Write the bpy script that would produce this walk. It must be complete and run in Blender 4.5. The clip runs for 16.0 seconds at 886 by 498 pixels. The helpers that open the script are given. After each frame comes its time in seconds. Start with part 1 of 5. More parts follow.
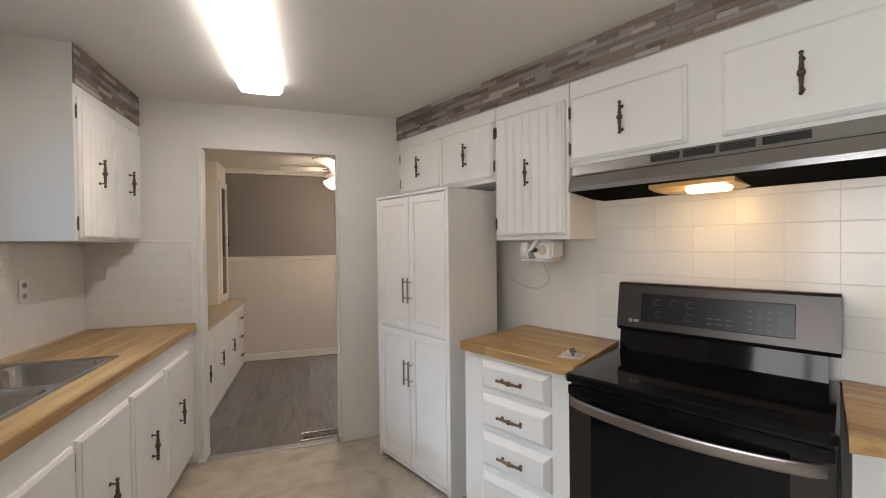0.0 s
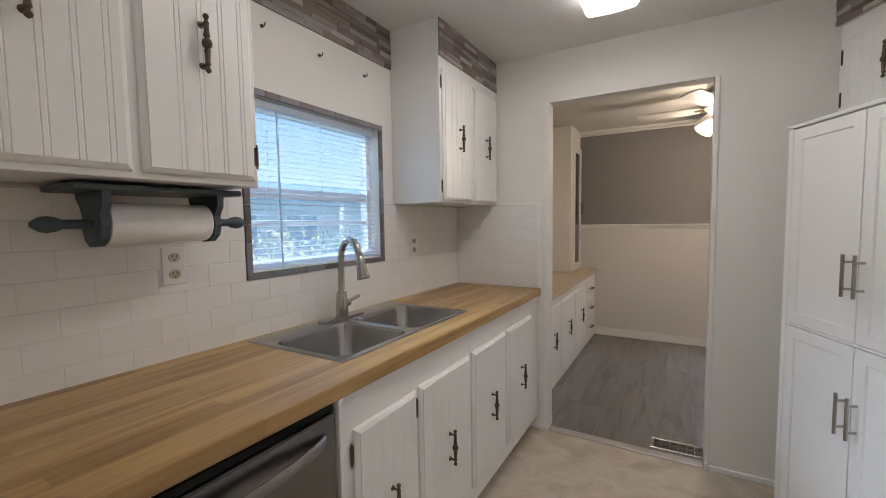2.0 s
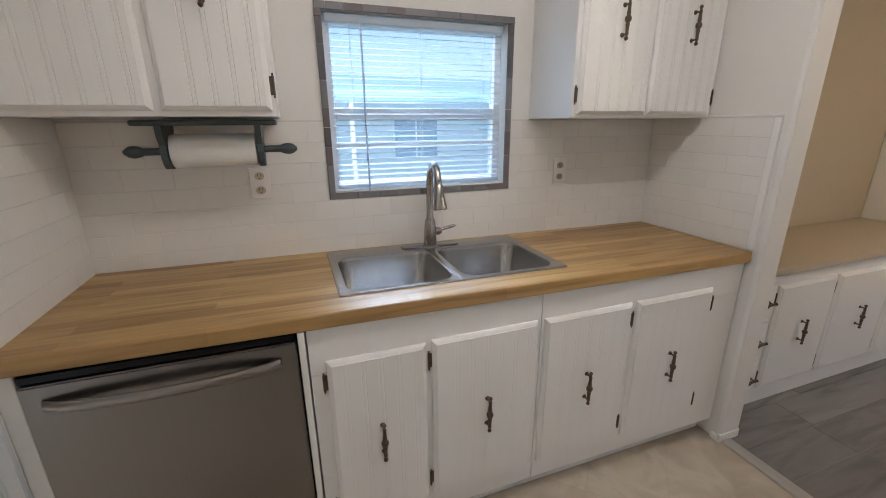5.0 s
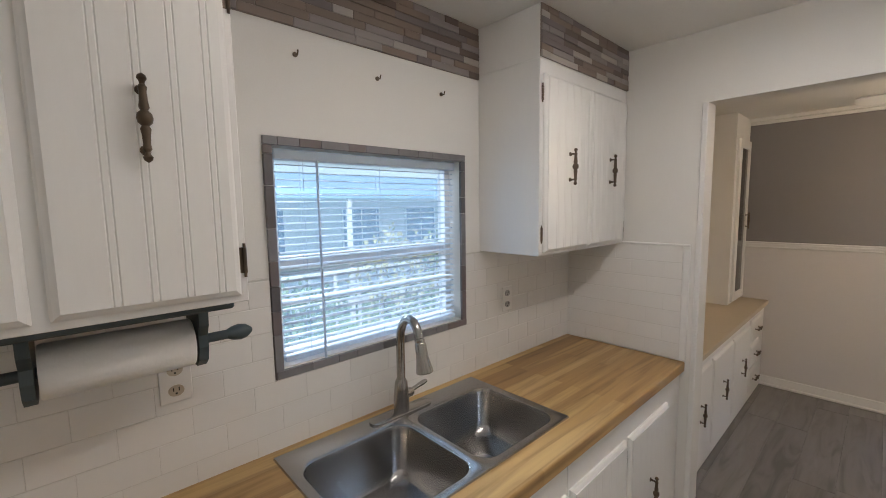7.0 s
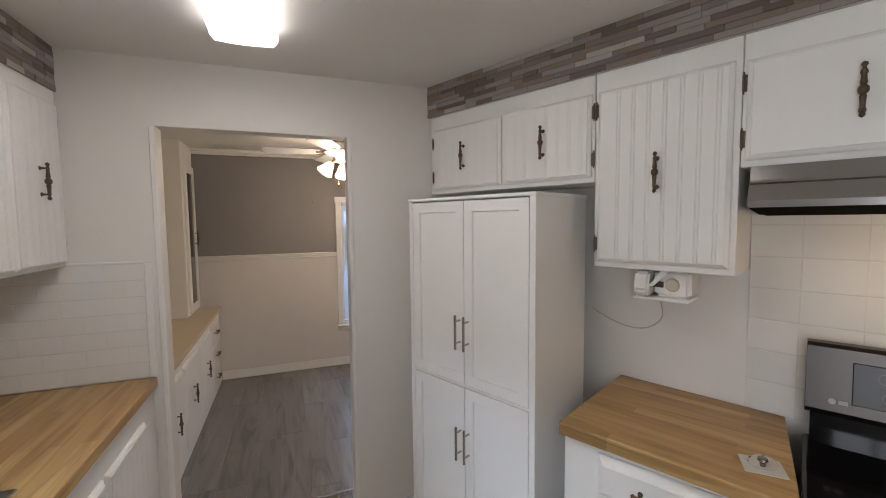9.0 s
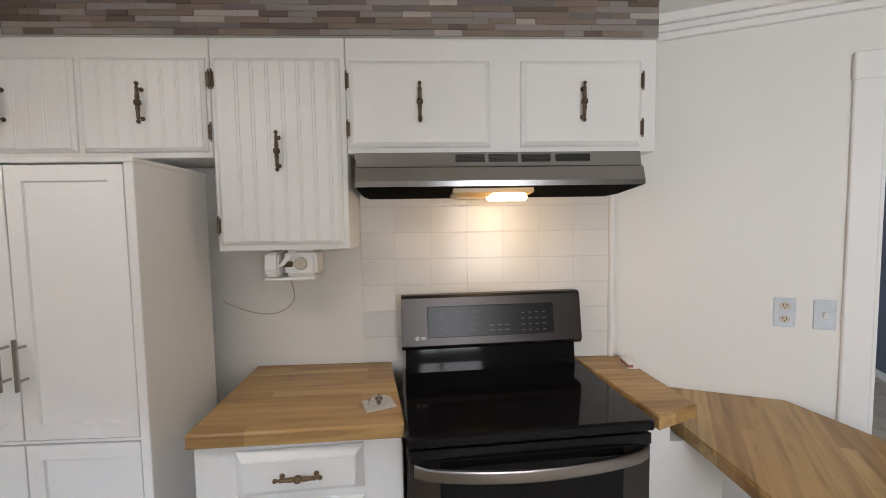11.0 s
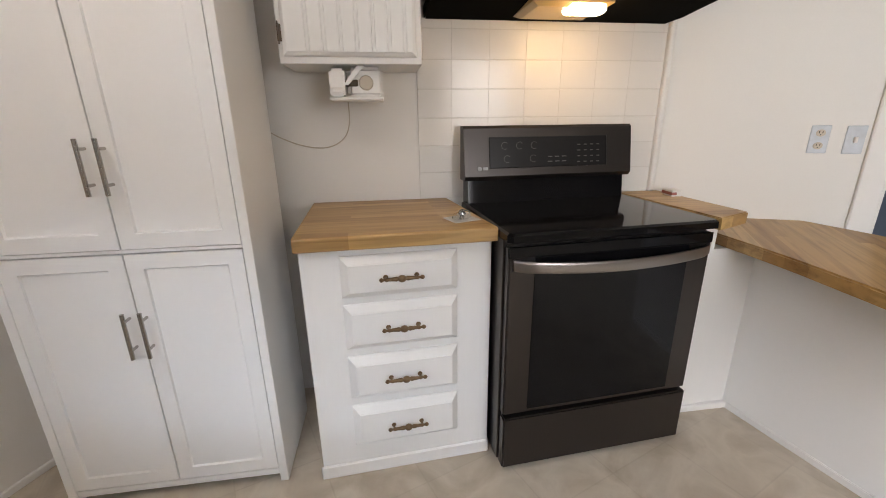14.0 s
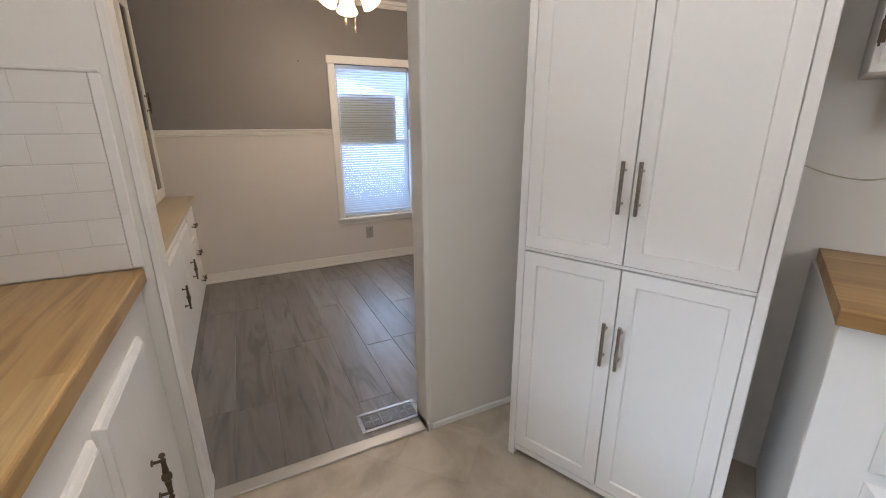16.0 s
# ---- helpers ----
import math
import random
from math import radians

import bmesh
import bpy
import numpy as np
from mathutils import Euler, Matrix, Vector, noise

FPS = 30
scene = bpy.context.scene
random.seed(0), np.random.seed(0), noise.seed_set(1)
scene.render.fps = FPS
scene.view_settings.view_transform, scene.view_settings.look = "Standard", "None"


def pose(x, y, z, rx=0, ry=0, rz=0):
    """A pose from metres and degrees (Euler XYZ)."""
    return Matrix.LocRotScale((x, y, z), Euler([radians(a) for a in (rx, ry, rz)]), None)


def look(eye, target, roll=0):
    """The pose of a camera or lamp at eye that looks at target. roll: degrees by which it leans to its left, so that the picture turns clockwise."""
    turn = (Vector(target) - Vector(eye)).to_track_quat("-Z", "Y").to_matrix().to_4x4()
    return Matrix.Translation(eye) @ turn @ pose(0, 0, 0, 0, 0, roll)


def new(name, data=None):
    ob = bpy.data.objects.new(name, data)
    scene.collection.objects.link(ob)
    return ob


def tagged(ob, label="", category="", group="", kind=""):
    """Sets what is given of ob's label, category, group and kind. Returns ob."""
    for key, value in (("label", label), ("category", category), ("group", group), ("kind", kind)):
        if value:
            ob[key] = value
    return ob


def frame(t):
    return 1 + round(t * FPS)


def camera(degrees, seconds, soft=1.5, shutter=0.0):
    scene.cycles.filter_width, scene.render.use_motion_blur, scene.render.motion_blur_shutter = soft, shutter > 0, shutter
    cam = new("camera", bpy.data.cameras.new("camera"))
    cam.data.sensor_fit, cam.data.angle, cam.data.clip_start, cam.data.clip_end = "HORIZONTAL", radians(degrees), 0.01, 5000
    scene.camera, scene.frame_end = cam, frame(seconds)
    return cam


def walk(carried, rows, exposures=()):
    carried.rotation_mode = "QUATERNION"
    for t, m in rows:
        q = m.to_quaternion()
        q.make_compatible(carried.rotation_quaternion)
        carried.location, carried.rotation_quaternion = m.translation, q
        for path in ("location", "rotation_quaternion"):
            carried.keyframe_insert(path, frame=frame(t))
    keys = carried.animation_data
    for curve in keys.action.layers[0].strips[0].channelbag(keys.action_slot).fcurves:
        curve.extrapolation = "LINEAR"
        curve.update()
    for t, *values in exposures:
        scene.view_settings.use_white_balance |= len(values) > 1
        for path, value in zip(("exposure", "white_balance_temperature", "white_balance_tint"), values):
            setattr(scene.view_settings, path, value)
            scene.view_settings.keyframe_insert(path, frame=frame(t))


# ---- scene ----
cam = camera(94.6, 16.0, soft=0.95)
PATH = [
    (0, (1.351, 0.983, 1.412), (1.945, 2.893, 1.388), -0.6),
    (0.5, (1.414, 1.015, 1.405), (1.549, 3.01, 1.349), -0.7),
    (1, (1.395, 1.092, 1.393), (1.163, 3.076, 1.306), -0.8),
    (1.5, (1.364, 1.272, 1.388), (0.769, 3.178, 1.275), -0.7),
    (2, (1.358, 1.478, 1.345), (0.353, 3.202, 1.21), -0.8),
    (2.5, (1.377, 1.639, 1.322), (-0.068, 3.009, 1.137), -0.8),
    (3, (1.564, 1.775, 1.301), (-0.206, 2.658, 1.002), -0.9),
    (3.5, (1.778, 1.954, 1.245), (-0.081, 2.52, 0.771), -1.1),
    (3.7, (1.818, 2.03, 1.251), (-0.038, 2.549, 0.716), -1.2),
    (5.8, (1.438, 2.277, 1.541), (-0.321, 3.09, 1.044), -0.6),
    (6, (1.367, 2.235, 1.561), (-0.374, 3.121, 1.133), -0.8),
    (6.5, (1.237, 2.121, 1.627), (-0.423, 3.199, 1.339), -0.8),
    (7, (1.18, 1.973, 1.637), (-0.282, 3.323, 1.429), -0.9),
    (7.5, (1.181, 1.976, 1.643), (0.134, 3.673, 1.483), -0.8),
    (8, (1.228, 1.95, 1.646), (0.735, 3.882, 1.497), -0.8),
    (8.5, (1.196, 1.879, 1.625), (1.366, 3.867, 1.491), -0.6),
    (9, (1.19, 1.804, 1.62), (1.895, 3.671, 1.48), -0.6),
    (9.5, (1.252, 1.749, 1.644), (2.353, 3.409, 1.469), -0.6),
    (9.7, (1.274, 1.722, 1.661), (2.5, 3.289, 1.456), -0.7),
    (11.8, (1.205, 1.915, 1.374), (3.199, 1.938, 1.22), -1.9),
    (12, (1.185, 1.929, 1.336), (3.168, 1.765, 1.133), -1.9),
    (12.5, (1.165, 1.97, 1.225), (3.073, 1.477, 0.881), -1.6),
    (13, (1.177, 2.062, 1.207), (3.038, 1.535, 0.699), -1.1),
    (13.5, (1.161, 2.148, 1.239), (3.068, 2.029, 0.651), -0.9),
    (14, (1.064, 2.206, 1.243), (2.899, 2.732, 0.645), -0.7),
    (14.5, (0.972, 2.193, 1.264), (2.577, 3.234, 0.681), -0.7),
    (15, (0.914, 2.199, 1.272), (2.23, 3.592, 0.699), -0.5),
    (15.5, (0.905, 2.321, 1.291), (1.946, 3.928, 0.714), -0.4),
    (16, (0.89, 2.597, 1.308), (1.732, 4.316, 0.729), -0.3),
]
walk(cam, [(t, look(eye, target, roll)) for t, eye, target, roll in PATH],
     exposures=[(0.0, 0.08, 6700, 15), (0.5, 0.08, 6650, 15), (1.5, -0.04, 6450, 14), (2.5, 0.06, 6350, 14), (3.5, 0.14, 6400, 14), (6.0, -0.04, 6350, 14), (7.0, -0.12, 6500, 14), (8.0, -0.30, 6700, 17),
                (9.5, -0.04, 6350, 15), (12.0, 0.14, 6600, 15), (13.0, 0.25, 6650, 16), (14.0, 0.24, 6850, 17), (14.5, 0.21, 6850, 18), (15.2, 0.20, 6750, 17), (16.0, 0.18, 6500, 15)])

# ---- light ----
world = bpy.data.worlds.new("sky")
scene.world = world
world.use_nodes = True
wn = world.node_tree.nodes
sky = wn.new("ShaderNodeTexSky")
sky.sky_type, sky.sun_disc = "NISHITA", False
sky.sun_elevation, sky.sun_rotation = radians(50), radians(122)
wn["Background"].inputs["Strength"].default_value = 0.11
world.node_tree.links.new(sky.outputs["Color"], wn["Background"].inputs["Color"])

sun = new("sun", bpy.data.lights.new("sun", "SUN"))
sun.data.energy, sun.data.angle, sun.data.color = 4.2, radians(0.5), (1.0, 0.95, 0.88)
sun.matrix_basis = look((8, -4, 11), (0, 1, 0))


def lamp_area(name, m, sx, sy, watts, colour):
    ob = new(name, bpy.data.lights.new(name, "AREA"))
    ob.data.shape, ob.data.size, ob.data.size_y = "RECTANGLE", sx, sy
    ob.data.energy, ob.data.color = watts, colour
    ob.matrix_basis = m
    return ob


def lamp_point(name, at, watts, colour, radius):
    ob = new(name, bpy.data.lights.new(name, "POINT"))
    ob.data.energy, ob.data.color, ob.data.shadow_soft_size = watts, colour, radius
    ob.matrix_basis = pose(*at)
    return ob


CEIL = 2.35
DAY, WARM = (0.80, 0.90, 1.0), (1.0, 0.70, 0.36)
lamp_area("dining_window_daylight", look((2.12, 6.66, 1.15), (2.0, 4.5, 0.7)), 0.66, 1.3, 20, (0.46, 0.68, 1.0))
# Assumed living room window, never in view, placed to light the peninsula side.
lamp_area("assumed_living_daylight", look((-0.05, 0.55, 1.40), (3, 0.95, 1.05)), 1.15, 1.1, 40, (0.93, 0.97, 1.0))
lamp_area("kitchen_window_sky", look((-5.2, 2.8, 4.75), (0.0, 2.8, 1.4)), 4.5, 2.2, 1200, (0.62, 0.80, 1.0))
# Added fill at an unseen bedroom opening, brightens the slate blue wall.
lamp_area("bedroom_fill", look((5.0, 2.36, 1.4), (5.0, 0, 1.2)), 1.2, 1.1, 24, DAY)
lamp_point("hood_bulb", (0, 0, 0), 1.7, (1.0, 0.62, 0.22), 0.06)
lamp_point("fan_bulb", (1.60, 5.40, 2.0), 13.0, (1.0, 0.82, 0.60), 0.06)
lamp_point("fan_bulb", (1.70, 5.50, 2.0), 13.0, (1.0, 0.82, 0.60), 0.06)

# ---- materials ----


def material(name, colour, rough=0.5, metal=0.0, grain=None, amount=0.06, bump=0.0, stretch=(1, 1, 1), coat=0.0, spread=0.0, spec=0.5, stain=0.0):
    """A painted, metal or plastic surface: two scales of tone, a fine relief, and a tone of its own for each piece."""
    m = bpy.data.materials.new(name)
    m.use_nodes = True
    t = m.node_tree
    b = t.nodes["Principled BSDF"]
    b.inputs["Roughness"].default_value, b.inputs["Metallic"].default_value = rough, metal
    b.inputs["Coat Weight"].default_value, b.inputs["Specular IOR Level"].default_value = coat, spec
    co = t.nodes.new("ShaderNodeTexCoord")
    mp = t.nodes.new("ShaderNodeMapping")
    mp.inputs["Scale"].default_value = stretch
    t.links.new(co.outputs["Object"], mp.inputs["Vector"])
    fine = t.nodes.new("ShaderNodeTexNoise")
    fine.inputs["Scale"].default_value, fine.inputs["Detail"].default_value = grain or 60.0, 6
    wide = t.nodes.new("ShaderNodeTexNoise")
    wide.inputs["Scale"].default_value, wide.inputs["Detail"].default_value = 2.2, 3
    t.links.new(mp.outputs["Vector"], fine.inputs["Vector"])
    t.links.new(co.outputs["Object"], wide.inputs["Vector"])
    add = t.nodes.new("ShaderNodeMath")
    add.operation = "MULTIPLY_ADD"
    add.inputs[1].default_value = amount
    t.links.new(fine.outputs["Fac"], add.inputs[0])
    more = t.nodes.new("ShaderNodeMath")
    more.operation = "MULTIPLY_ADD"
    more.inputs[1].default_value = amount + stain
    more.inputs[2].default_value = 1.0 - amount - stain / 2
    t.links.new(wide.outputs["Fac"], more.inputs[0])
    t.links.new(more.outputs[0], add.inputs[2])
    value = add.outputs[0]
    if spread:
        info = t.nodes.new("ShaderNodeObjectInfo")
        own = t.nodes.new("ShaderNodeMath")
        own.operation = "MULTIPLY_ADD"
        own.inputs[1].default_value, own.inputs[2].default_value = spread, -spread / 2
        t.links.new(info.outputs["Random"], own.inputs[0])
        tot = t.nodes.new("ShaderNodeMath")
        t.links.new(own.outputs[0], tot.inputs[0])
        t.links.new(value, tot.inputs[1])
        value = tot.outputs[0]
    mix = t.nodes.new("ShaderNodeVectorMath")
    mix.operation = "SCALE"
    mix.inputs[0].default_value = colour
    t.links.new(value, mix.inputs["Scale"])
    t.links.new(mix.outputs[0], b.inputs["Base Color"])
    if bump:
        bp = t.nodes.new("ShaderNodeBump")
        bp.inputs["Strength"].default_value, bp.inputs["Distance"].default_value = bump, 0.002
        t.links.new(fine.outputs["Fac"], bp.inputs["Height"])
        t.links.new(bp.outputs[0], b.inputs["Normal"])
    return m


def ramp(t, source, stops):
    r = t.nodes.new("ShaderNodeValToRGB")
    els = r.color_ramp.elements
    while len(els) < len(stops):
        els.new(0.5)
    for e, (at, c) in zip(els, stops):
        e.position, e.color = at, (*c, 1)
    t.links.new(source, r.inputs["Fac"])
    return r.outputs["Color"]


def wood_blocks(name, axis):
    """Butcher-block look: long staves of varied honey tones with grain along them."""
    m = bpy.data.materials.new(name)
    m.use_nodes = True
    t = m.node_tree
    b = t.nodes["Principled BSDF"]
    b.inputs["Roughness"].default_value = 0.38
    co = t.nodes.new("ShaderNodeTexCoord")
    turn = t.nodes.new("ShaderNodeMapping")
    turn.inputs["Rotation"].default_value = (0, 0, radians(axis))
    t.links.new(co.outputs["Object"], turn.inputs["Vector"])
    br = t.nodes.new("ShaderNodeTexBrick")
    br.offset, br.offset_frequency, br.squash = 0.37, 2, 1.0
    for key, v in (("Scale", 1.0), ("Mortar Size", 0.0), ("Brick Width", 0.85), ("Row Height", 0.042), ("Bias", 0.0)):
        br.inputs[key].default_value = v
    br.inputs["Color1"].default_value, br.inputs["Color2"].default_value = (0.0, 0.0, 0.0, 1), (1, 1, 1, 1)
    t.links.new(turn.outputs[0], br.inputs["Vector"])
    tones = ramp(t, br.outputs["Color"], [(0.0, (0.31, 0.175, 0.064)), (0.35, (0.48, 0.305, 0.122)), (0.65, (0.40, 0.240, 0.090)), (1.0, (0.57, 0.385, 0.172))])
    sc = t.nodes.new("ShaderNodeMapping")
    sc.inputs["Scale"].default_value = (1.6, 26, 26)
    t.links.new(turn.outputs[0], sc.inputs["Vector"])
    n = t.nodes.new("ShaderNodeTexNoise")
    n.inputs["Scale"].default_value, n.inputs["Detail"].default_value, n.inputs["Distortion"].default_value = 1.6, 8, 0.6
    t.links.new(sc.outputs[0], n.inputs["Vector"])
    tone = ramp(t, n.outputs["Fac"], [(0.32, (0.62, 0.58, 0.52)), (0.5, (0.95, 0.94, 0.92)), (0.72, (1.12, 1.12, 1.1))])
    mul = t.nodes.new("ShaderNodeMix")
    mul.data_type, mul.blend_type = "RGBA", "MULTIPLY"
    mul.inputs["Factor"].default_value = 0.85
    t.links.new(tones, mul.inputs["A"])
    t.links.new(tone, mul.inputs["B"])
    t.links.new(mul.outputs["Result"], b.inputs["Base Color"])
    bp = t.nodes.new("ShaderNodeBump")
    bp.inputs["Strength"].default_value, bp.inputs["Distance"].default_value = 0.08, 0.001
    t.links.new(n.outputs["Fac"], bp.inputs["Height"])
    t.links.new(bp.outputs[0], b.inputs["Normal"])
    return m


def grey_planks(name):
    m = bpy.data.materials.new(name)
    m.use_nodes = True
    t = m.node_tree
    b = t.nodes["Principled BSDF"]
    b.inputs["Roughness"].default_value = 0.3
    co = t.nodes.new("ShaderNodeTexCoord")
    info = t.nodes.new("ShaderNodeObjectInfo")
    shift = t.nodes.new("ShaderNodeVectorMath")
    shift.operation = "SCALE"
    shift.inputs[0].default_value = (37, 19, 11)
    t.links.new(info.outputs["Random"], shift.inputs["Scale"])
    add = t.nodes.new("ShaderNodeVectorMath")
    t.links.new(co.outputs["Object"], add.inputs[0])
    t.links.new(shift.outputs[0], add.inputs[1])
    sc = t.nodes.new("ShaderNodeMapping")
    sc.inputs["Scale"].default_value = (8, 1.0, 1)
    t.links.new(add.outputs[0], sc.inputs["Vector"])
    n = t.nodes.new("ShaderNodeTexNoise")
    n.inputs["Scale"].default_value, n.inputs["Detail"].default_value, n.inputs["Distortion"].default_value = 1.8, 9, 1.2
    t.links.new(sc.outputs[0], n.inputs["Vector"])
    base = ramp(t, n.outputs["Fac"], [(0.3, (0.120, 0.112, 0.108)), (0.48, (0.19, 0.177, 0.171)), (0.74, (0.235, 0.223, 0.217))])
    own = t.nodes.new("ShaderNodeMath")
    own.operation = "MULTIPLY_ADD"
    own.inputs[1].default_value, own.inputs[2].default_value = 0.3, 0.85
    t.links.new(info.outputs["Random"], own.inputs[0])
    mul = t.nodes.new("ShaderNodeVectorMath")
    mul.operation = "SCALE"
    t.links.new(base, mul.inputs[0])
    t.links.new(own.outputs[0], mul.inputs["Scale"])
    t.links.new(mul.outputs[0], b.inputs["Base Color"])
    bp = t.nodes.new("ShaderNodeBump")
    bp.inputs["Strength"].default_value, bp.inputs["Distance"].default_value = 0.15, 0.001
    t.links.new(n.outputs["Fac"], bp.inputs["Height"])
    t.links.new(bp.outputs[0], b.inputs["Normal"])
    return m


def stone_vinyl(name):
    """Cream sheet vinyl with soft stone veins."""
    m = bpy.data.materials.new(name)
    m.use_nodes = True
    t = m.node_tree
    b = t.nodes["Principled BSDF"]
    b.inputs["Roughness"].default_value = 0.55
    co = t.nodes.new("ShaderNodeTexCoord")
    n = t.nodes.new("ShaderNodeTexNoise")
    n.inputs["Scale"].default_value, n.inputs["Detail"].default_value, n.inputs["Distortion"].default_value = 5.0, 12, 0.5
    t.links.new(co.outputs["Object"], n.inputs["Vector"])
    base = ramp(t, n.outputs["Fac"], [(0.32, (0.41, 0.35, 0.275)), (0.45, (0.49, 0.43, 0.347)), (0.54, (0.56, 0.50, 0.415)), (0.62, (0.52, 0.46, 0.375)), (0.72, (0.46, 0.40, 0.32))])
    br = t.nodes.new("ShaderNodeTexBrick")
    br.offset = 0.0
    for key, v in (("Scale", 1.0), ("Mortar Size", 0.004), ("Mortar Smooth", 0.6), ("Brick Width", 0.305), ("Row Height", 0.305)):
        br.inputs[key].default_value = v
    br.inputs["Color1"].default_value, br.inputs["Color2"].default_value = (1.04, 1.03, 1.02, 1), (0.93, 0.92, 0.91, 1)
    br.inputs["Mortar"].default_value = (0.92, 0.91, 0.90, 1)
    diag = t.nodes.new("ShaderNodeMapping")
    diag.inputs["Rotation"].default_value = (0, 0, radians(45))
    t.links.new(co.outputs["Object"], diag.inputs["Vector"])
    t.links.new(diag.outputs[0], br.inputs["Vector"])
    mul = t.nodes.new("ShaderNodeMix")
    mul.data_type, mul.blend_type = "RGBA", "MULTIPLY"
    mul.inputs["Factor"].default_value = 1.0
    t.links.new(base, mul.inputs["A"])
    t.links.new(br.outputs["Color"], mul.inputs["B"])
    t.links.new(mul.outputs["Result"], b.inputs["Base Color"])
    return m


def glow(name, colour, strength):
    m = bpy.data.materials.new(name)
    m.use_nodes = True
    b = m.node_tree.nodes["Principled BSDF"]
    b.inputs["Base Color"].default_value = (*colour, 1)
    b.inputs["Emission Color"].default_value = (*colour, 1)
    b.inputs["Emission Strength"].default_value = strength
    return m


def glass(name, colour=(1, 1, 1), rough=0.0):
    m = bpy.data.materials.new(name)
    m.use_nodes = True
    b = m.node_tree.nodes["Principled BSDF"]
    b.inputs["Base Color"].default_value = (*colour, 1)
    b.inputs["Transmission Weight"].default_value, b.inputs["Roughness"].default_value, b.inputs["IOR"].default_value = 1.0, rough, 1.1
    return m


CABINET = material("cabinet_paint", (0.80, 0.79, 0.765), 0.36, amount=0.03, bump=0.06, grain=90, stretch=(1, 1, 0.12))
PANTRY = material("pantry_laminate", (0.84, 0.835, 0.82), 0.28, amount=0.02)
WALL = material("wall_paint", (0.77, 0.755, 0.72), 0.6, amount=0.04, bump=0.10, grain=180)
CEILING = material("ceiling_paint", (0.76, 0.745, 0.71), 0.75, amount=0.05, bump=0.2, grain=120)
TRIM = material("trim_paint", (0.80, 0.79, 0.77), 0.4, amount=0.03)
TILE_SMALL = material("subway_tile_paint", (0.79, 0.775, 0.745), 0.16, amount=0.02, spread=0.03)
TILE_LARGE = material("stove_wall_tile", (0.74, 0.725, 0.69), 0.14, amount=0.02, spread=0.04, spec=0.3)
GROUT = material("grout", (0.63, 0.61, 0.57), 0.7, amount=0.05)
WOOD = wood_blocks("butcher_block", 90)
WOOD_SLAB = wood_blocks("butcher_block_slab", 8)
WOOD_RIGHT = wood_blocks("butcher_block_right", 0)
PLANK = grey_planks("grey_wood_plank")
SEAM = material("plank_seam", (0.07, 0.065, 0.06), 0.8)
VINYL = stone_vinyl("stone_vinyl")
STEEL = material("sink_steel", (0.42, 0.41, 0.40), 0.24, 1.0, grain=180, amount=0.08, stretch=(1, 0.05, 1))
DISH_STEEL = material("dishwasher_steel", (0.235, 0.222, 0.213), 0.28, 1.0, grain=240, amount=0.10, stretch=(1, 1, 0.02), bump=0.02)
DARK_STEEL = material("black_steel", (0.064, 0.057, 0.054), 0.34, 0.9, grain=240, amount=0.10, stretch=(1, 1, 0.02))
HOOD_STEEL = material("hood_steel", (0.34, 0.33, 0.33), 0.2, 1.0, grain=200, amount=0.08, stretch=(0.03, 1, 1))
HANDLE_STEEL = material("brushed_handle", (0.30, 0.275, 0.26), 0.30, 1.0, amount=0.05)
NICKEL = material("brushed_nickel", (0.42, 0.40, 0.375), 0.24, 1.0, amount=0.05)
BLACK_GLASS = material("black_glass", (0.005, 0.005, 0.006), 0.07, amount=0.05, spec=0.2)
# Even near-black with hardly any sheen, for the hood's underside and side panels.
HOOD_BLACK = material("dull_black", (0.006, 0.006, 0.006), 0.9, amount=0.2, spec=0.02)
BLACK = material("black_plastic", (0.010, 0.010, 0.010), 0.4, amount=0.1, spec=0.25)
BRONZE = material("antique_bronze", (0.115, 0.085, 0.06), 0.42, 0.8, grain=70, amount=0.4)
BRASS = material("aged_brass", (0.19, 0.125, 0.07), 0.38, 0.9, grain=70, amount=0.4)
GREEN_WOOD = material("dark_teal_paint", (0.055, 0.078, 0.088), 0.45, amount=0.2)
PAPER = material("paper_roll", (0.80, 0.79, 0.77), 0.9, grain=140, bump=0.3)
PLASTIC = material("white_plastic", (0.79, 0.775, 0.75), 0.35, amount=0.02)
AMBER = material("amber_plastic", (0.42, 0.30, 0.14), 0.25, amount=0.1)
IVORY = material("ivory_plastic", (0.52, 0.455, 0.36), 0.4, amount=0.03)
GREY_PLATE = material("grey_plate", (0.36, 0.36, 0.35), 0.45, amount=0.04)
DECOR_PLATE = material("pale_decorated_plate", (0.55, 0.59, 0.63), 0.35, grain=35, amount=0.35)
DARK_SLOT = material("dark_slot", (0.03, 0.027, 0.025), 0.6)
STONE_DARK = material("dark_stone_strip", (0.115, 0.108, 0.112), 0.4, amount=0.2, spread=0.1)
STONE_GREY = material("grey_stone_strip", (0.20, 0.195, 0.205), 0.4, amount=0.2, spread=0.1)
GREY_WALL = material("dining_grey_paint", (0.235, 0.222, 0.225), 0.6, amount=0.05, bump=0.1, grain=180)
LOWER_WALL = material("lower_dining_paint", (0.67, 0.64, 0.625), 0.6, amount=0.05, bump=0.1, grain=180)
BLUE_WALL = material("slate_blue_paint", (0.125, 0.150, 0.195), 0.55, amount=0.05, bump=0.1, grain=180)
TAN_WALL = material("tan_paint", (0.50, 0.42, 0.31), 0.6, amount=0.05)
# Warm hall light is put into this tan; the doors are taken as white.
WARM_TINT_DOOR = material("warm_tinted_door", (0.50, 0.375, 0.245), 0.45, amount=0.08, stretch=(1, 1, 0.1))
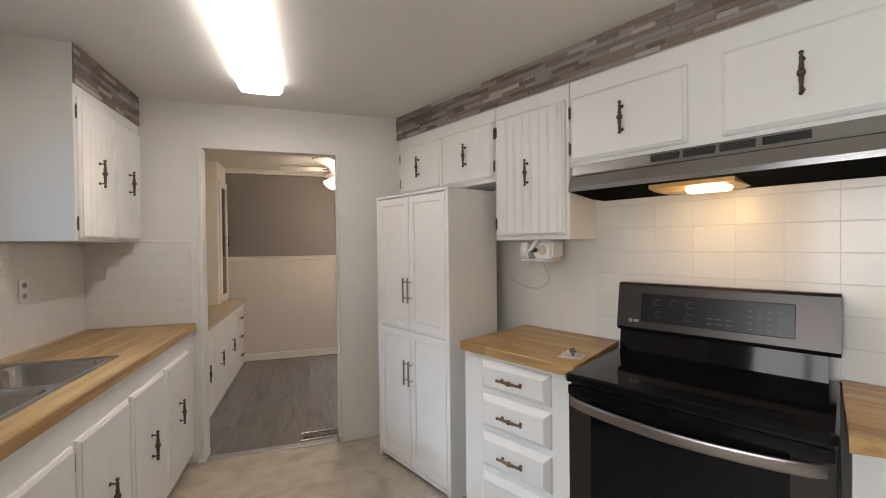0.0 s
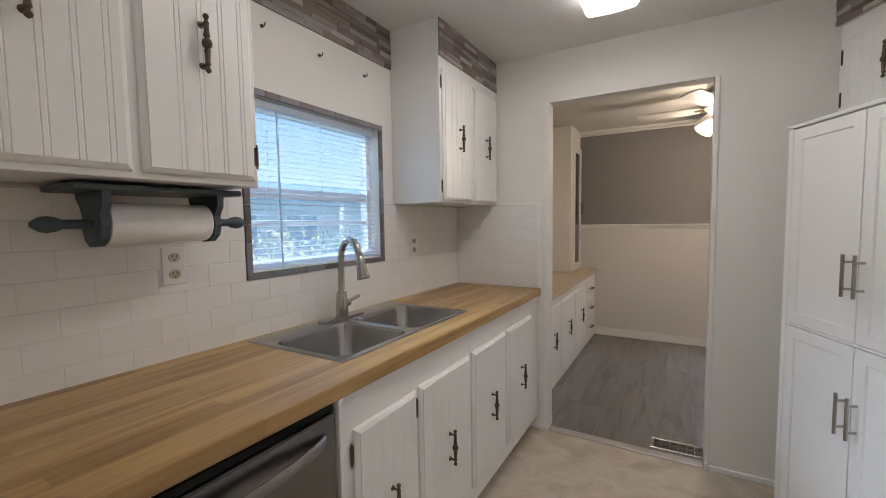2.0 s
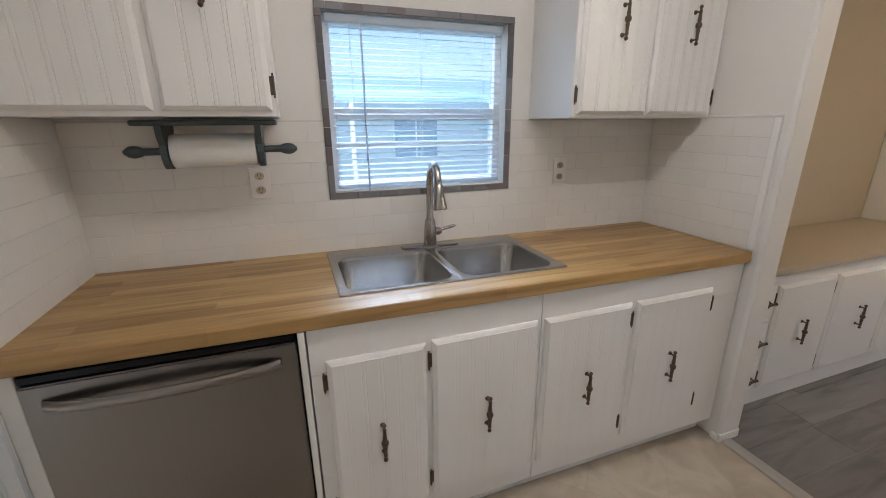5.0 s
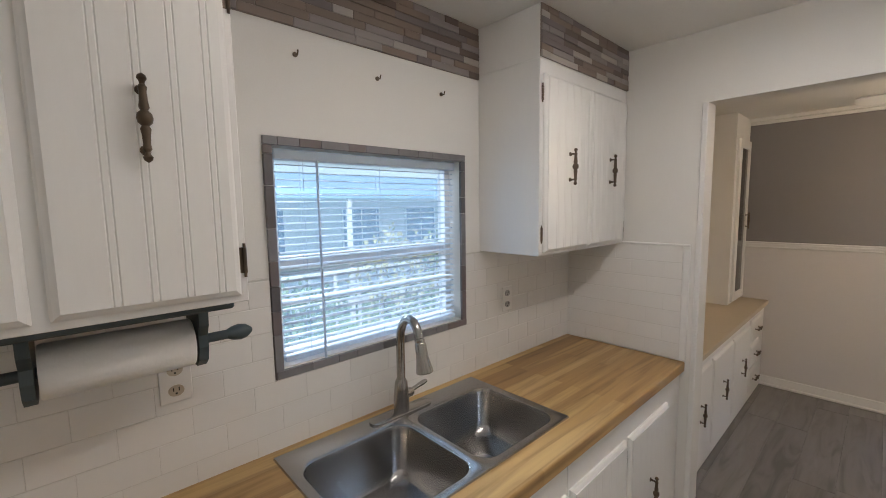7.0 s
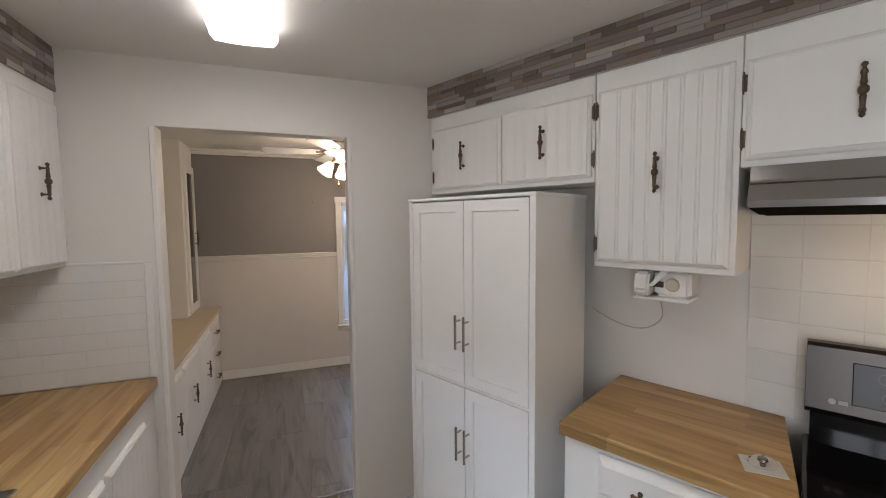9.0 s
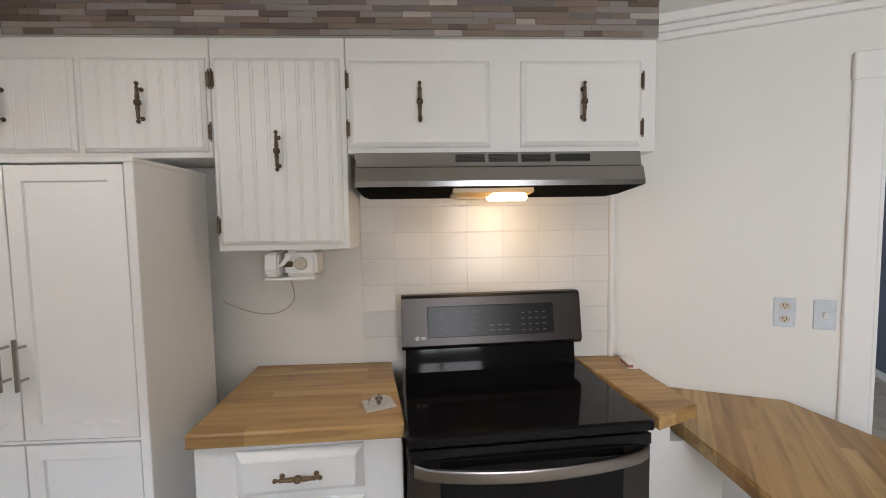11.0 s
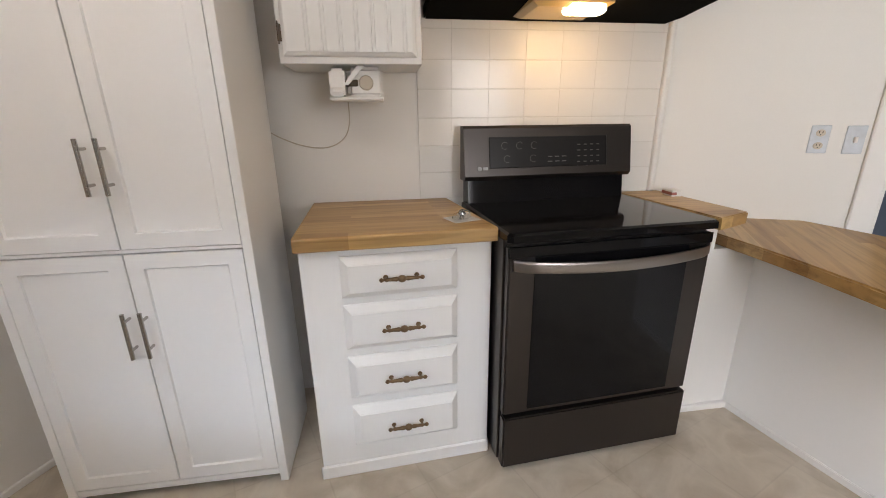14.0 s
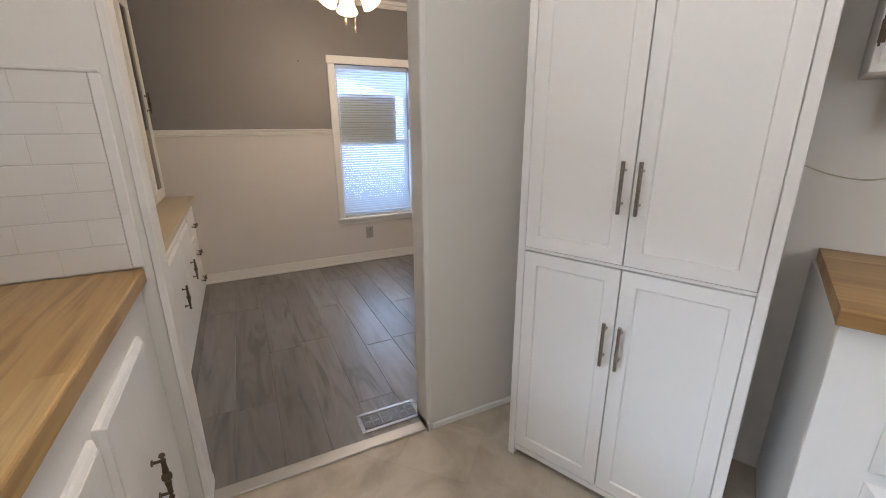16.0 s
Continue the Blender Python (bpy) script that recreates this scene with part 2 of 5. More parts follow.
BUFFET_TOP = material("beige_laminate", (0.50, 0.41, 0.29), 0.4, amount=0.05)
BEAD = material("beadboard_paint", (0.56, 0.575, 0.59), 0.42, amount=0.04)
SLAT = material("blind_slat", (0.66, 0.71, 0.76), 0.5, amount=0.02)
nt = SLAT.node_tree
through_light = nt.nodes.new("ShaderNodeBsdfTranslucent")
through_light.inputs["Color"].default_value = (0.66, 0.75, 0.84, 1)
blend = nt.nodes.new("ShaderNodeMixShader")
blend.inputs["Fac"].default_value = 0.35
nt.links.new(nt.nodes["Principled BSDF"].outputs[0], blend.inputs[1])
nt.links.new(through_light.outputs[0], blend.inputs[2])
nt.links.new(blend.outputs[0], nt.nodes["Material Output"].inputs["Surface"])
BULB = glow("hot_bulb", (1.0, 0.80, 0.52), 9.0)
SHADE = glow("frosted_shade", (1.0, 0.82, 0.56), 2.0)
DIFFUSER_EDGE = glow("dim_diffuser", (1.0, 0.955, 0.90), 4.8)
DIFFUSER = glow("lit_diffuser", (1.0, 0.955, 0.90), 11.4)
PANE = glass("window_glass")
# A bluish film puts the bright outdoor haze into the kitchen pane.
HAZED = glass("hazed_window_glass")
dn = HAZED.node_tree.nodes
film, both = dn.new("ShaderNodeBsdfTranslucent"), dn.new("ShaderNodeMixShader")
film.inputs["Color"].default_value = (0.55, 0.74, 0.90, 1)
both.inputs["Fac"].default_value = 0.10
HAZED.node_tree.links.new(dn["Principled BSDF"].outputs["BSDF"], both.inputs[1])
HAZED.node_tree.links.new(film.outputs["BSDF"], both.inputs[2])
HAZED.node_tree.links.new(both.outputs["Shader"], dn["Material Output"].inputs["Surface"])
DISPLAY = material("matte_black_glass", (0.010, 0.010, 0.011), 0.28, spec=0.3)
SMOKE = material("smoked_glass", (0.05, 0.046, 0.042), 0.12, spec=0.5)
CLEAR = glass("clear_film", (0.95, 0.95, 0.95), 0.15)
CARPET = material("dark_carpet", (0.06, 0.062, 0.066), 0.95, grain=260, amount=0.4, bump=0.5)
MOSAIC = [material("mosaic_" + n, c, r, grain=40, amount=0.25, stretch=(0.2, 1, 1), spread=0.14, bump=0.1)
          for n, c, r in (("taupe", (0.215, 0.165, 0.135), 0.4), ("brown", (0.125, 0.09, 0.075), 0.4), ("grey", (0.28, 0.25, 0.235), 0.35), ("pale", (0.42, 0.38, 0.345), 0.35), ("mauve", (0.175, 0.145, 0.145), 0.4))]

# ---- building blocks ----


def box(bm, x0, x1, y0, y1, z0, z1, bevel=0.0, segments=1):
    got = bmesh.ops.create_cube(bm, size=1.0)["verts"]
    for v in got:
        v.co = ((x0 + x1) / 2 + v.co.x * (x1 - x0), (y0 + y1) / 2 + v.co.y * (y1 - y0), (z0 + z1) / 2 + v.co.z * (z1 - z0))
    if bevel:
        edges = {e for v in got for e in v.link_edges}
        bmesh.ops.bevel(bm, geom=list(edges), offset=bevel, segments=segments, affect="EDGES", clamp_overlap=True)
    return bm


def boxed(*size, bevel=0.0, segments=1):
    return box(bmesh.new(), *size, bevel=bevel, segments=segments)


def rod(bm, a, b, r0, r1=None, n=16):
    a, b = Vector(a), Vector(b)
    m = Matrix.Translation((a + b) / 2) @ (b - a).to_track_quat("Z", "Y").to_matrix().to_4x4()
    bmesh.ops.create_cone(bm, cap_ends=True, segments=n, radius1=r0, radius2=r0 if r1 is None else r1, depth=(b - a).length, matrix=m)
    return bm


def loft(bm, loops, cap_first=False, cap_last=False):
    rings = [[bm.verts.new(p) for p in loop] for loop in loops]
    n = len(rings[0])
    for a, b in zip(rings, rings[1:]):
        for i in range(n):
            bm.faces.new((a[i], a[(i + 1) % n], b[(i + 1) % n], b[i]))
    if cap_first:
        bm.faces.new(rings[0][::-1])
    if cap_last:
        bm.faces.new(rings[-1])
    return bm


def spun(bm, profile, m=Matrix(), n=16):
    """A turned shape from (radius, height) pairs round z."""
    loops = [[m @ Vector((r * math.cos(2 * math.pi * i / n), r * math.sin(2 * math.pi * i / n), z)) for i in range(n)] for r, z in profile]
    return loft(bm, loops, True, True)


def rounded(x0, x1, y0, y1, r, z, k=6):
    pts = []
    for cx, cy, a0 in ((x1 - r, y1 - r, 0), (x0 + r, y1 - r, 90), (x0 + r, y0 + r, 180), (x1 - r, y0 + r, 270)):
        for i in range(k):
            a = radians(a0 + 90 * i / (k - 1))
            pts.append((cx + r * math.cos(a), cy + r * math.sin(a), z))
    return pts


def slab(bm, outline, z0, z1, bevel=0.004):
    low = [bm.verts.new((x, y, z0)) for x, y in outline]
    face = bm.faces.new(low)
    up = bmesh.ops.extrude_face_region(bm, geom=[face])["geom"]
    top = [v for v in up if isinstance(v, bmesh.types.BMVert)]
    for v in top:
        v.co.z = z1
    bmesh.ops.recalc_face_normals(bm, faces=bm.faces)
    if bevel:
        rim = [e for e in bm.edges if all(abs(v.co.z - z1) < 1e-6 for v in e.verts)]
        bmesh.ops.bevel(bm, geom=rim, offset=bevel, segments=2, affect="EDGES", clamp_overlap=True)
    return bm


def part(name, bm, mat, parent, label="", smooth=False, m=None):
    mesh = bpy.data.meshes.new(name)
    bmesh.ops.recalc_face_normals(bm, faces=bm.faces)
    bm.to_mesh(mesh)
    bm.free()
    mesh.materials.append(mat)
    if smooth:
        for p in mesh.polygons:
            p.use_smooth = True
        mesh.set_sharp_from_angle(angle=radians(38))
    ob = new(name, mesh)
    ob.parent = parent
    if m is not None:
        ob.matrix_basis = m
    return tagged(ob, label)


def thing(name, label, category, m=Matrix(), group="", kind=""):
    ob = new(name)
    ob.empty_display_size = 0.1
    ob.matrix_basis = m
    return tagged(ob, label, category, group, kind)


def single(name, bm, mat, label, category="", m=Matrix(), kind="", smooth=False, group=""):
    ob = part(name, bm, mat, None, "", smooth)
    ob.matrix_basis = m
    return tagged(ob, label, category, group, kind)


def setting(name, bm, mat, label="", smooth=False, m=Matrix()):
    return single(name, bm, mat, label, "", m, "structure", smooth)


# Frames: x runs along a wall, y comes out of it into the room.
LEFT = Matrix(((0, 1, 0, 0), (-1, 0, 0, 0), (0, 0, 1, 0), (0, 0, 0, 1)))
SKEW = radians(24)
CS, SN = math.cos(SKEW), math.sin(SKEW)
DIAG = 3.66
RIGHT = Matrix(((-SN, -CS, 0, CS * DIAG), (CS, -SN, 0, SN * DIAG), (0, 0, 1, 0), (0, 0, 0, 1)))
bpy.data.objects["hood_bulb"].matrix_basis = RIGHT @ pose(0.850, 0.30, 1.54)


def at(frame_m, x, y=0.0, z=0.0):
    return frame_m @ Matrix.Translation((x, y, z))


def grid_wall(us, zs, holes, thick0, thick1, along="x"):
    """A wall as blocks between the openings: us, zs are its ends, holes are (u0, u1, z0, z1)."""
    bm = bmesh.new()
    cuts_u = sorted({*us, *(h[0] for h in holes), *(h[1] for h in holes)})
    cuts_z = sorted({*zs, *(h[2] for h in holes), *(h[3] for h in holes)})
    verts = {}

    def v(u, d, z):
        key = (u, d, z)
        if key not in verts:
            verts[key] = bm.verts.new((u, d, z) if along == "x" else (d, u, z))
        return verts[key]

    def solid(i, j):
        if not (0 <= i < len(cuts_u) - 1 and 0 <= j < len(cuts_z) - 1):
            return False
        u, z = (cuts_u[i] + cuts_u[i + 1]) / 2, (cuts_z[j] + cuts_z[j + 1]) / 2
        return not any(h[0] < u < h[1] and h[2] < z < h[3] for h in holes)

    a, b = thick0, thick1
    for i in range(len(cuts_u) - 1):
        for j in range(len(cuts_z) - 1):
            if not solid(i, j):
                continue
            u0, u1, z0, z1 = cuts_u[i], cuts_u[i + 1], cuts_z[j], cuts_z[j + 1]
            bm.faces.new((v(u0, a, z0), v(u1, a, z0), v(u1, a, z1), v(u0, a, z1)))
            bm.faces.new((v(u0, b, z0), v(u0, b, z1), v(u1, b, z1), v(u1, b, z0)))
            for other, quad in ((solid(i - 1, j), (u0, u0, z0, z1)), (solid(i + 1, j), (u1, u1, z0, z1))):
                if not other:
                    u = quad[0]
                    bm.faces.new((v(u, a, z0), v(u, a, z1), v(u, b, z1), v(u, b, z0)))
            for other, z in ((solid(i, j - 1), z0), (solid(i, j + 1), z1)):
                if not other:
                    bm.faces.new((v(u0, a, z), v(u0, b, z), v(u1, b, z), v(u1, a, z)))
    return bm

# ---- the large structure ----
NY0, NY1 = 4.0, 4.10          # wall between kitchen and dining room
EX0, EX1 = 3.22, 3.32         # wall between kitchen and bedroom
WIN_K = (2.412, 3.156, 1.165, 1.815)
WIN_D = (1.745, 2.44, 0.478, 1.826)
DOOR_N = (0.645, 1.490, 2.055)
DOOR_E = (-0.285, 0.900, 2.015)

setting("floor_kitchen", boxed(-0.12, 6.6, -4.1, 4.03, -0.08, 0.0), VINYL, "cream stone-look sheet vinyl floor")
setting("floor_dining_base", boxed(-0.12, 3.5, 4.03, 6.62, -0.08, -0.006), SEAM)
setting("floor_bedroom", boxed(3.62, 6.6, -2.9, -0.66, 0.0, 0.008), CARPET, "dark carpet in the back rooms")
setting("ceiling", boxed(-0.12, 6.6, -4.1, 6.62, CEIL, CEIL + 0.1), CEILING, "off-white painted ceiling")
# The opening from y -0.10 to 1.18 is the assumed, unseen living room window.
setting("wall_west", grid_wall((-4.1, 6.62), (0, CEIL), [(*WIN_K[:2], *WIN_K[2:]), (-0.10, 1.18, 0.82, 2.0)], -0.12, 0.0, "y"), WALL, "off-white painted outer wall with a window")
setting("wall_north", grid_wall((0, 3.5), (0, CEIL), [(DOOR_N[0], DOOR_N[1], 0, DOOR_N[2])], NY0, NY1), WALL, "off-white wall with an open doorway")
setting("wall_diagonal", boxed(0.28, 2.765, -0.10, 0.0, 0, CEIL), WALL, "off-white diagonal wall behind the stove", m=RIGHT)
setting("wall_east", grid_wall((-0.47, 1.80), (0, CEIL), [(DOOR_E[0], DOOR_E[1], 0, DOOR_E[2])], EX0, EX1, "y"), WALL, "white wall with a cased opening")
setting("wall_hall_return", boxed(EX1, 3.60, -0.47, -0.37, 0, CEIL), WALL)
setting("wall_hall", grid_wall((-4.1, -0.47), (0, CEIL), [(-1.66, -0.84, 0, 2.06), (-2.32, -1.76, 0, 2.06)], 3.50, 3.60, "y"), WALL, "off-white hallway wall with two doorways")
setting("wall_south", boxed(-0.12, 6.6, -4.2, -4.1, 0, CEIL), WALL)
setting("wall_dining_far_upper", grid_wall((0, 3.5), (1.27, CEIL), [(WIN_D[0], WIN_D[1], 1.27, WIN_D[3])], 6.48, 6.62), GREY_WALL, "grey upper dining wall")
setting("wall_dining_far_lower", grid_wall((0, 3.5), (0, 1.27), [(WIN_D[0], WIN_D[1], WIN_D[2], 1.27)], 6.48, 6.62), LOWER_WALL, "pale greige lower dining wall")
setting("wall_dining_east", boxed(3.4, 3.5, NY1, 6.48, 0, CEIL), WALL)
setting("wall_bedroom_slate", boxed(3.60, 6.6, -0.66, -0.60, 0, CEIL), BLUE_WALL, "slate blue bedroom wall")
setting("wall_bedroom_end", boxed(6.5, 6.6, -0.6, 2.5, 0, CEIL), BLUE_WALL)
# The opening is added for the bedroom fill and stays out of view.
setting("wall_bedroom_north", grid_wall((EX1, 6.5), (0, CEIL), [(4.3, 5.7, 0.9, 2.0)], 2.4, 2.5), WALL)
setting("wall_closet", boxed(4.5, 4.6, -1.70, -0.66, 0, CEIL), TAN_WALL)
setting("wall_closet_side", boxed(3.60, 4.5, -1.74, -1.70, 0, CEIL), TAN_WALL)
setting("wall_back_room", boxed(5.4, 5.5, -2.9, -1.74, 0, CEIL), BLUE_WALL, "slate blue wall of a back room")
setting("wall_back_room_side", boxed(3.60, 5.4, -2.95, -2.9, 0, CEIL), BLUE_WALL)
setting("wall_partition", boxed(0.0, 0.60, 1.25, 1.573, 0, CEIL), WALL, "short wall at the end of the counter")

# Trim round the openings and along the floor.
bm = bmesh.new()
box(bm, DOOR_N[0] - 0.022, DOOR_N[0], NY0 - 0.008, NY0, 0, DOOR_N[2] + 0.0, 0.003)
box(bm, DOOR_N[1], DOOR_N[1] + 0.022, NY0 - 0.008, NY0, 0, DOOR_N[2] + 0.0, 0.003)
setting("trim_dining_doorway", bm, TRIM)
setting("trim_threshold", boxed(DOOR_N[0], DOOR_N[1], 3.995, 4.055, 0.0, 0.010, bevel=0.004), material("threshold_metal", (0.45, 0.43, 0.40), 0.4, 0.6), "metal threshold strip")
bm = bmesh.new()
box(bm, DOOR_N[1] + 0.022, 2.226, NY0 - 0.014, NY0, 0, 0.03, 0.004)
box(bm, 0.60, DOOR_N[0] - 0.004, NY0 - 0.02, NY0, 0, 0.03, 0.004)
setting("baseboard_kitchen", bm, TRIM)
bm = bmesh.new()
for y in (DOOR_N[0] - 0.012, DOOR_N[1] + 0.0):
    box(bm, y, y + 0.014, NY0 - 0.022, NY1 + 0.01, 0, 0.045, 0.003)
setting("trim_jamb_blocks", bm, TRIM)

C = 0.09
bm = bmesh.new()
for y0, y1 in ((DOOR_E[1], DOOR_E[1] + C), (DOOR_E[0] - C, DOOR_E[0])):
    box(bm, EX0 - 0.016, EX0, y0, y1, 0, DOOR_E[2], 0.004)
box(bm, EX0 - 0.018, EX0, DOOR_E[0] - C, DOOR_E[1] + C, DOOR_E[2], DOOR_E[2] + C, 0.004)
for y in (DOOR_E[0] - C / 2, DOOR_E[1] + C / 2):
    box(bm, EX0 - 0.024, EX0, y - C / 2 - 0.004, y + C / 2 + 0.004, DOOR_E[2] - 0.004, DOOR_E[2] + C + 0.004, 0.004)
for y0, y1 in ((DOOR_E[1] - 0.014, DOOR_E[1]), (DOOR_E[0], DOOR_E[0] + 0.014)):
    box(bm, EX0 - 0.004, EX1 + 0.016, y0, y1, 0, DOOR_E[2] - 0.014)
box(bm, EX0 - 0.004, EX1 + 0.016, DOOR_E[0], DOOR_E[1], DOOR_E[2] - 0.014, DOOR_E[2])
setting("trim_bedroom_opening", bm, TRIM, "white casing with corner blocks")
bm = bmesh.new()
for k, (d, z0, z1) in enumerate(((0.05, 2.31, 2.35), (0.035, 2.285, 2.31), (0.02, 2.255, 2.285))):
    box(bm, EX0 - d, EX0, -0.47, 1.77, z0, z1, 0.004)
setting("trim_crown", bm, TRIM)
bm = bmesh.new()
box(bm, 3.62, 6.5, -0.6, -0.585, 2.30, 2.345, 0.006)
box(bm, 3.62, 6.5, -0.6, -0.588, 0.0, 0.075, 0.004)
setting("trim_bedroom", bm, TRIM)
setting("trim_back_room", boxed(5.385, 5.4, -2.9, -1.74, 0.0, 0.08, bevel=0.004), TRIM)
bm = bmesh.new()
box(bm, -0.012, 0.012, -0.006, 0.03, 0.915, 1.75, 0.006)
setting("trim_corner_bead", bm, TRIM, m=RIGHT @ Matrix.Translation((0.34, 0.0, 0)))
bm = bmesh.new()
for y0, y1 in ((-1.66, -1.60), (-0.90, -0.84), (-2.32, -2.26), (-1.82, -1.76)):
    box(bm, 3.485, 3.5, y0, y1, 0, 2.06, 0.003)
setting("trim_hall_doors", bm, WARM_TINT_DOOR)

# Dining room trim.
bm = bmesh.new()
for d, z0, z1 in ((0.030, 1.268, 1.284), (0.020, 1.246, 1.268), (0.012, 1.232, 1.246)):
    box(bm, 0.30, WIN_D[0] - 0.062, 6.48 - d, 6.48, z0, z1, 0.004)
    box(bm, WIN_D[1] + 0.062, 3.4, 6.48 - d, 6.48, z0, z1, 0.004)
setting("trim_chair_rail", bm, TRIM, "white chair rail")
bm = bmesh.new()
box(bm, 0.5, 3.4, 6.464, 6.48, 0, 0.085, 0.004)
box(bm, 0.5, 3.4, 6.45, 6.464, 0, 0.022, 0.006)
setting("baseboard_dining", bm, TRIM, "white baseboard")
bm = bmesh.new()
for d, z0, z1 in ((0.045, 2.322, 2.35), (0.025, 2.295, 2.322)):
    box(bm, 0.0, 3.4, 6.48 - d, 6.48, z0, z1, 0.005)
setting("trim_dining_crown", bm, TRIM)
setting("wall_dining_back_panel", boxed(0.0, 0.012, NY1, 6.48, 0.0, CEIL), TAN_WALL, "tan panelled wall above the buffet")

# Beadboard end of the short wall.


def grooved(width, height, depth, pitch, margin=0.0, g=0.0035):
    """A board in the xz plane, front at +y = depth, with pairs of fine upright grooves."""
    xs = [(0.0, depth)]
    x = pitch / 2
    while x < width - 0.02:
        for off in (-0.007, 0.004):
            xs += [(x + off - 0.002, depth), (x + off, depth - g), (x + off + 0.002, depth)]
        x += pitch
    xs += [(width, depth), (width, 0.0), (0.0, 0.0)]
    bm = bmesh.new()
    loft(bm, [[(px, py, z) for px, py in xs] for z in (0.0, height)], True, True)
    return bm


bead = thing("beadboard_panel", "pale grey painted beadboard with a chair rail", "wall panel", at(LEFT, -1.573, 0.60), kind="structure")
part("board", grooved(0.323, 2.35, 0.012, 0.062), BEAD, bead)
bm = bmesh.new()
box(bm, -0.008, 0.022, 0.0, 0.022, 0.0, CEIL, 0.004)
box(bm, 0.301, 0.331, 0.0, 0.022, 0.0, CEIL, 0.004)
part("corner_trim", bm, BEAD, bead)
bm = bmesh.new()
for d, z0, z1 in ((0.045, 1.284, 1.300), (0.036, 1.264, 1.284), (0.028, 1.250, 1.264)):
    box(bm, -0.014, 0.337, 0.012, d, z0, z1, 0.004)
part("chair_rail", bm, BEAD, bead)

# ---- windows ----


def blind(parent_name, label, m, width, top, bottom, pitch, slat_w, tilt, wand, group=""):
    """A slatted blind, hung from a head rail; x along it, y to the room."""
    ob = thing(parent_name, label, "blind", m)
    part("head_rail", boxed(0, width, -0.018, 0.018, top - 0.03, top, bevel=0.003), SLAT, ob)
    mesh = None
    n = int((top - 0.045 - bottom) / pitch)
    for i in range(n):
        z = top - 0.045 - i * pitch
        if mesh is None:
            bm = bmesh.new()
            h = slat_w / 2
            prof = [(-h, 0.0), (-h * 0.5, 0.0022), (0, 0.003), (h * 0.5, 0.0022), (h, 0.0), (h * 0.5, 0.0014), (0, 0.0022), (-h * 0.5, 0.0014)]
            loft(bm, [[(x, p, q) for p, q in prof] for x in (0.006, width - 0.006)], True, True)
            first = part("slat", bm, SLAT, ob, m=pose(0, 0, z, tilt))
            mesh = first.data
        else:
            o = new("slat", mesh)
            o.parent, o.matrix_basis = ob, pose(0, 0, z, tilt)
    part("bottom_rail", boxed(0.004, width - 0.004, -0.014, 0.014, bottom, bottom + 0.016, bevel=0.003), SLAT, ob)
    for x in (0.12 * width, 0.5 * width, 0.88 * width):
        bm = bmesh.new()
        for y in (-slat_w / 2 - 0.001, slat_w / 2 + 0.001):
            rod(bm, (x, y, bottom + 0.01), (x, y, top - 0.02), 0.0008, n=5)
        part("ladder_cord", bm, SLAT, ob)
    if wand:
        bm = bmesh.new()
        rod(bm, (wand, 0.024, top - 0.03), (wand, 0.028, top - 0.74), 0.0042, n=8)
        part("tilt_wand", bm, SLAT, ob, smooth=True)
    return ob


win = thing("window_1", "aluminium sliding kitchen window framed with taupe mosaic strips", "", at(LEFT, -WIN_K[1]), kind="structure")
W, Z0, Z1 = WIN_K[1] - WIN_K[0], WIN_K[2], WIN_K[3]
random.seed(7)
for side in ("top", "low", "a", "b"):
    run = W + 0.05 if side in ("top", "low") else Z1 - Z0
    s = 0.0
    while s < run - 0.005:
        e = min(run, s + random.uniform(0.06, 0.14))
        if side in ("top", "low"):
            z = Z1 if side == "top" else Z0 - 0.024
            bm = boxed(s - 0.025, e - 0.0265, 0.0, 0.012, z, z + 0.024, bevel=0.001)
        else:
            x = -0.024 if side == "a" else W
            bm = boxed(x, x + 0.024, 0.0, 0.012, Z0 + s, Z0 + e - 0.0015, bevel=0.001)
        part("trim_tile", bm, random.choice([STONE_GREY, STONE_GREY, STONE_DARK, MOSAIC[4]]), win)
        s = e
bm = bmesh.new()
for a in ((0, W, Z1 - 0.03, Z1), (0, W, Z0, Z0 + 0.03), (0, 0.03, Z0 + 0.03, Z1 - 0.03), (W - 0.03, W, Z0 + 0.03, Z1 - 0.03)):
    box(bm, a[0], a[1], -0.10, -0.055, a[2], a[3], 0.002)
part("window_frame", bm, TRIM, win)
part("meeting_rail", boxed(0.03, W - 0.03, -0.095, -0.065, 1.445, 1.49, bevel=0.003), TRIM, win)
part("lower_rail", boxed(0.03, W - 0.03, -0.09, -0.065, 1.335, 1.352, bevel=0.003), TRIM, win)
pane = part("pane", boxed(0.03, W - 0.03, -0.082, -0.078, Z0 + 0.03, Z1 - 0.03), HAZED, win, "glass with a bluish haze film")
pane.visible_shadow = False
bm = bmesh.new()
box(bm, 0.001, W - 0.001, -0.055, 0.0, Z0 + 0.0005, Z0 + 0.006)
part("window_sill", bm, TRIM, win)
blind("window_blind", "white slatted blind with open slats and a wand", at(LEFT, -WIN_K[1] + 0.012, -0.028), W - 0.024, Z1 - 0.006, Z0 + 0.012, 0.0215, 0.024, -8, W - 0.15)

win = thing("window_2", "dining window with painted casing", "", Matrix.Translation((WIN_D[0], 6.48, 0)), kind="structure")
W, Z0, Z1 = WIN_D[1] - WIN_D[0], WIN_D[2], WIN_D[3]
bm = bmesh.new()
box(bm, -0.06, 0.0, -0.016, 0.0, Z0 - 0.02, Z1, 0.004)
box(bm, W, W + 0.06, -0.016, 0.0, Z0 - 0.02, Z1, 0.004)
